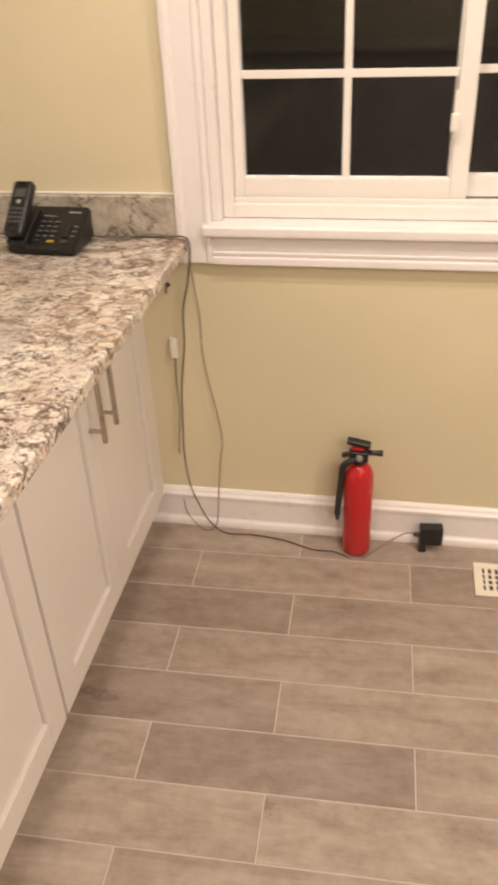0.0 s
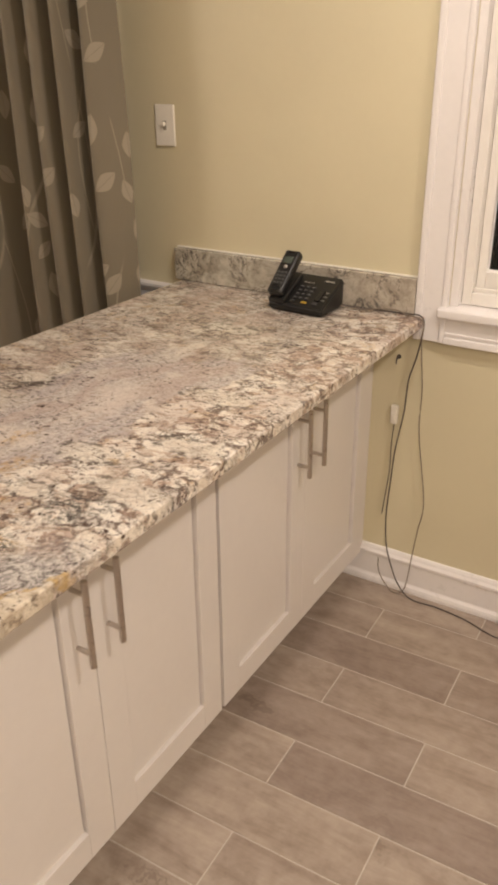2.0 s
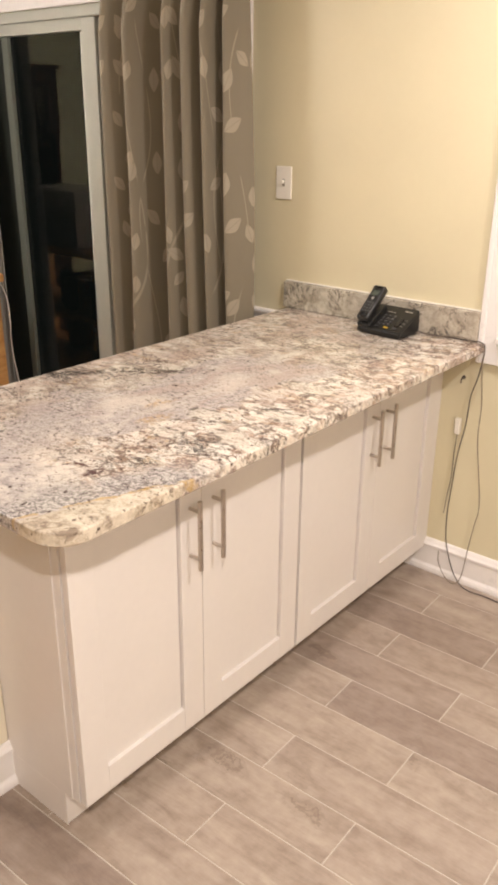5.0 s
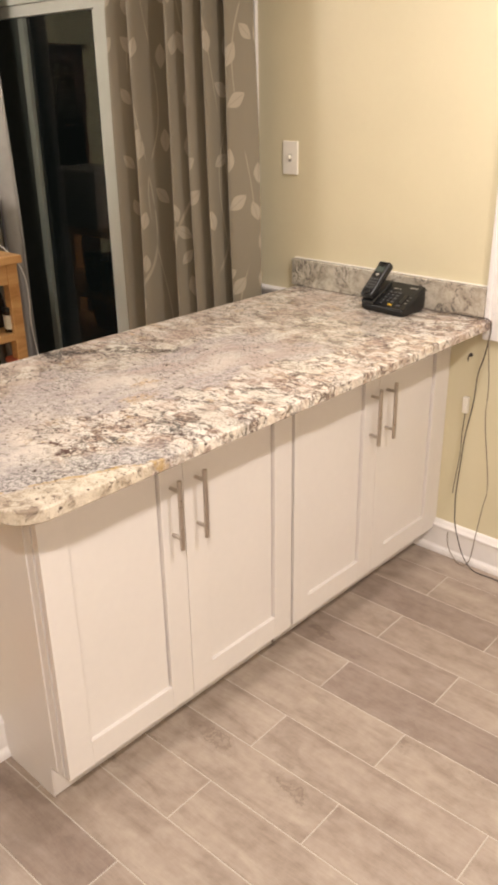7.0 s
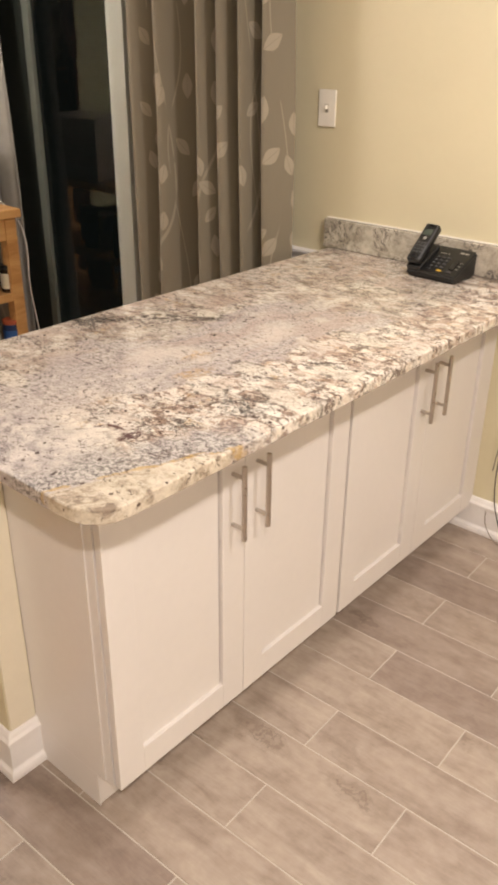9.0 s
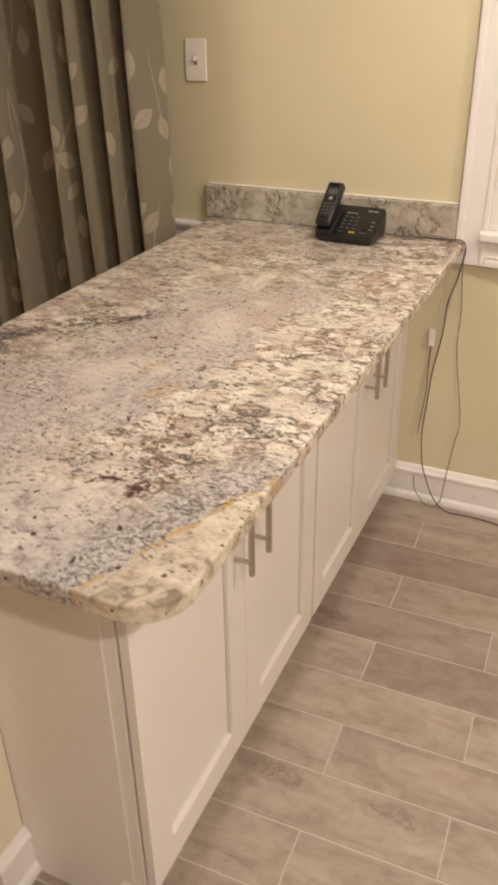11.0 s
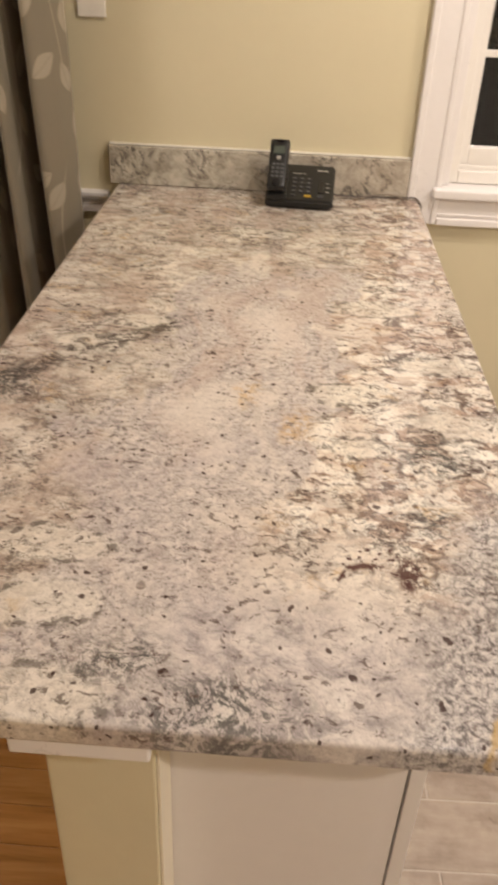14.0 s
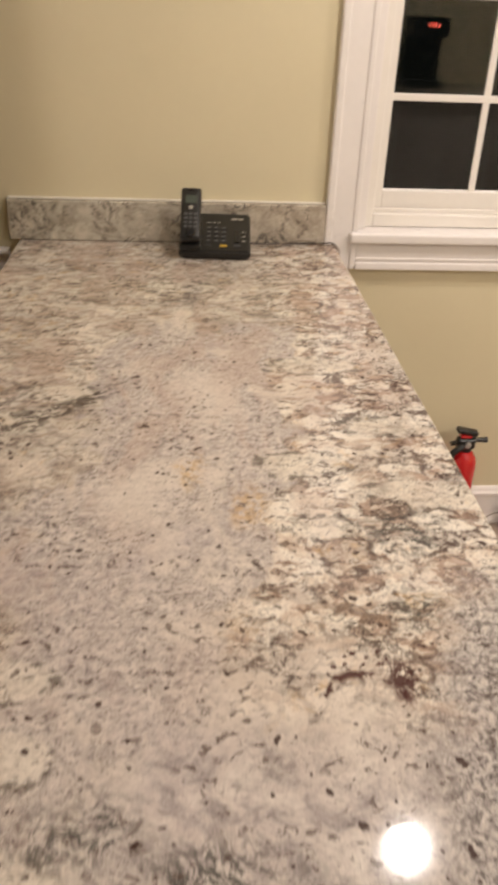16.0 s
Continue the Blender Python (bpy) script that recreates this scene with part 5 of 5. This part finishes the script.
def lattice_jar(at):
    t = thing("lattice_jar", at, "white pierced ceramic jar on the china cabinet", "jar")
    prof = [(0.030, 0.001), (0.052, 0.012), (0.070, 0.045), (0.072, 0.070), (0.060, 0.100), (0.036, 0.120), (0.022, 0.126), (0.010, 0.140), (0.003, 0.143)]
    part("body", lathe(prof, 28), CERAMIC, t, smooth=True)
    for k in range(10):
        for j, z in enumerate((0.035, 0.058, 0.082)):
            a = 2 * math.pi * (k + 0.5 * (j % 2)) / 10
            r = (0.066, 0.0725, 0.069)[j]
            # dark disc on the closed body paints the shade of a piercing
            part("hole", lathe([(0.008, -0.0008), (0.008, 0.0022)], 8, "X", (0, 0, 0)), SHADOW, t).matrix_local = Matrix.Rotation(a, 4, "Z") @ Matrix.Translation((r - 0.001, 0, z))


lattice_jar((HX + 0.0 - 0.055 + 0.02, 2.10, 1.293))
stand = thing("cake_stand", (HX - 0.035, 2.10, 1.1515), "dark wooden stand under the lattice jar", "stand")
part("stem", lathe([(0.06, 0.0005), (0.06, 0.012), (0.02, 0.02), (0.018, 0.115), (0.06, 0.125), (0.07, 0.132), (0.07, 0.140)], 24), MAHOGANY, stand)
for k, (y, r, c) in enumerate(((1.98, 0.050, PINKC), (2.235, 0.038, PINKC), (2.30, 0.030, NUTS))):
    o = thing("ceramic_ornament", (HX - 0.03, y, 1.1515), "small rose glazed ceramic ornament on the china cabinet", "ornament")
    part("body", lathe([(r * 0.5, 0.001), (r, 0.02), (r * 1.05, 0.045), (r * 0.7, 0.075), (r * 0.3, 0.085)], 20), c, o, smooth=True)
for k, (y, r, h) in enumerate(((2.05, 0.035, 0.14), (2.14, 0.03, 0.10), (2.23, 0.035, 0.12))):
    o = thing("glass_goblet", (HX - 0.16, y, 1.4125), "clear glass goblet inside the china cabinet", "goblet")
    part("bowl", lathe([(r * 0.8, 0.001), (r * 0.8, 0.004), (0.005, 0.008), (0.005, h * 0.45), (r * 0.7, h * 0.55), (r, h * 0.8), (r * 0.9, h)], 20), JAR_GLASS, o, smooth=True)


# ---- the kitchen run behind the walker, seen in the window glass ----
RY = -0.80
for i, x in enumerate((-1.06, -0.36, 0.34, 1.04)):
    w = 0.696
    c = thing("base_cabinet", (x, RY, 0), "white shaker base cabinet in the kitchen run", "cabinet", "base cabinets of the kitchen run")
    part("body", box(0, w, SOUTH + 0.001 - RY, -0.02, TOE, 0.884), CABINET, c)
    part("toe_kick", box(0.002, w - 0.002, SOUTH + 0.001 - RY, -0.07, 0.001, TOE - 0.001), CABINET, c)
    for a, b, hx in ((0.002, w / 2 - 0.0015, w / 2 - 0.04), (w / 2 + 0.0015, w - 0.002, w / 2 + 0.04)):
        d = box(a, a + 0.07, -0.019, 0, TOE + 0.002, 0.876, 0.0015)
        box(b - 0.07, b, -0.019, 0, TOE + 0.002, 0.876, 0.0015, bm=d)
        box(a + 0.07, b - 0.07, -0.019, 0, TOE + 0.002, TOE + 0.072, 0.0015, bm=d)
        box(a + 0.07, b - 0.07, -0.019, 0, 0.806, 0.876, 0.0015, bm=d)
        box(a + 0.066, b - 0.066, -0.018, -0.009, TOE + 0.068, 0.81, bm=d)
        dd = part("door", d, CABINET, c)
        part("handle", lathe([(0.006, 0.60), (0.006, 0.775)], 12, at=(hx, 0.034, 0)), STEEL, dd)
tagged(part("countertop", box(-1.08, 1.76, SOUTH + 0.002, RY + 0.035, CB, CT, 0.004), GRANITE), "granite countertop of the kitchen run", "countertop")
cm = thing("coffee_maker", (0.72, SOUTH + 0.06, CT + 0.001), "black coffee maker with a glowing red clock", "coffee maker")
part("base", box(0.0, 0.24, 0.0, 0.26, 0.0, 0.04, 0.006), BLACK, cm)
part("tower", box(0.0, 0.24, 0.0, 0.10, 0.041, 0.42, 0.008), BLACK_GLOSS, cm)
part("brew_head", box(0.0, 0.24, 0.101, 0.25, 0.30, 0.42, 0.010), BLACK_GLOSS, cm)
part("carafe", lathe([(0.05, 0.042), (0.072, 0.05), (0.078, 0.12), (0.062, 0.19), (0.05, 0.21)], 28, at=(0.12, 0.175, 0)), JAR_GLASS, cm, smooth=True)
DIGIT = emitter("red_digits", (1.0, 0.06, 0.02), 16.0)
for k in range(3):
    part("clock_bar", box(0.09 + k * 0.034, 0.112 + k * 0.034, 0.2505, 0.2525, 0.362, 0.388), DIGIT, cm, "glowing red clock bar")

# ---- lamps ----
def can_light(at):
    t = thing("recessed_light", (*at, CEIL), "round white recessed ceiling light", "ceiling light", "recessed lights of the kitchen")
    part("trim_ring", lathe([(0.095, -0.0005), (0.095, -0.004), (0.088, -0.008), (0.074, -0.009), (0.072, -0.001)], 36), TRIM, t)
    part("baffle", lathe([(0.070, -0.002), (0.070, -0.0070), (0.046, -0.0075), (0.046, -0.0060)], 36), TRIM, t, "white baffle")
    part("lens", lathe([(0.045, -0.003), (0.045, -0.0085), (0.042, -0.0095)], 36), LENS, t, "glowing frosted lens")
    return t


one = can_light(CANS[0][:2])
# the last copy is the unseen can added for brightness
for c in CANS[1:]:
    copy_thing(one, pose(*c[:2], CEIL))
pl = thing("pendant_light", (PENDANT[0], PENDANT[1], CEIL), "globe pendant light over the dining table side", "pendant light")
part("canopy", lathe([(0.06, -0.0005), (0.055, -0.02), (0.01, -0.026)], 28), STEEL, pl)
part("stem", lathe([(0.006, -0.024), (0.006, PENDANT[2] - CEIL + 0.192)], 10), STEEL, pl)
part("globe", lathe([(0.2 * math.cos(radians(a)) + 0.001, 0.2 * math.sin(radians(a))) for a in range(90, -91, -15)], 28, at=(0, 0, PENDANT[2] - CEIL)), GLOBE, pl, "glowing frosted globe", smooth=True)


# ---- floor pieces, last ----
PITCH, LONG, SEAM = 0.153, 0.608, 0.0035
tile_mesh = {}


def tile(width, depth, mat, key):
    k = (key, round(width, 3), round(depth, 3))
    if k not in tile_mesh:
        b = slab([(0, 0), (width, 0), (width, depth), (0, depth)], -0.008, 0.0, 0.0012, 1)
        me = bpy.data.meshes.new(key)
        b.to_mesh(me)
        b.free()
        me.materials.append(mat)
        tile_mesh[k] = me
    return tile_mesh[k]


# the tile courses run askew to the walls
SKEW = 0.027
PIVOT = Vector((-0.104, 2.165, 0.0))
LAY = Matrix.Translation(PIVOT) @ Matrix.Rotation(SKEW, 4, "Z")
for row in range(-2, 25):
    lo, hi = -(row + 1) * PITCH, -row * PITCH
    start = 0.0 if row % 2 == 0 else -0.290
    for k in range(-2, 7):
        u0 = start + k * LONG
        mid = LAY @ Vector((u0 + LONG / 2, (lo + hi) / 2, 0))
        if not (SPLIT - 0.35 < mid.x < EAST + 0.2 and SOUTH - 0.05 < mid.y < WALL + 0.09):
            continue
        long = min(LONG, EAST - 0.004 - (LAY @ Vector((u0, lo, 0))).x - 0.005)
        if long < 0.03:
            continue
        ob = new("tile", tile(long - SEAM, PITCH - SEAM, TILE, "tile"))
        ob.matrix_world = LAY @ Matrix.Translation((u0 + SEAM / 2, lo + SEAM / 2, 0.0))
        ob.parent = tile_floor

rng = random.Random(5)
y = SOUTH
while y < WALL - 0.02:
    d = min(0.083, WALL - y)
    x = WEST
    while x < SPLIT - 0.01:
        ln = min(rng.uniform(0.9, 1.7), SPLIT - x)
        if SPLIT - (x + ln) < 0.25:
            ln = SPLIT - x
        ob = new("plank", tile(ln - 0.001, d - 0.001, OAK, "plank"))
        ob.location = (x + 0.0005, y + 0.0005, 0.004)
        ob.parent = oak_floor
        x += ln
    y += d
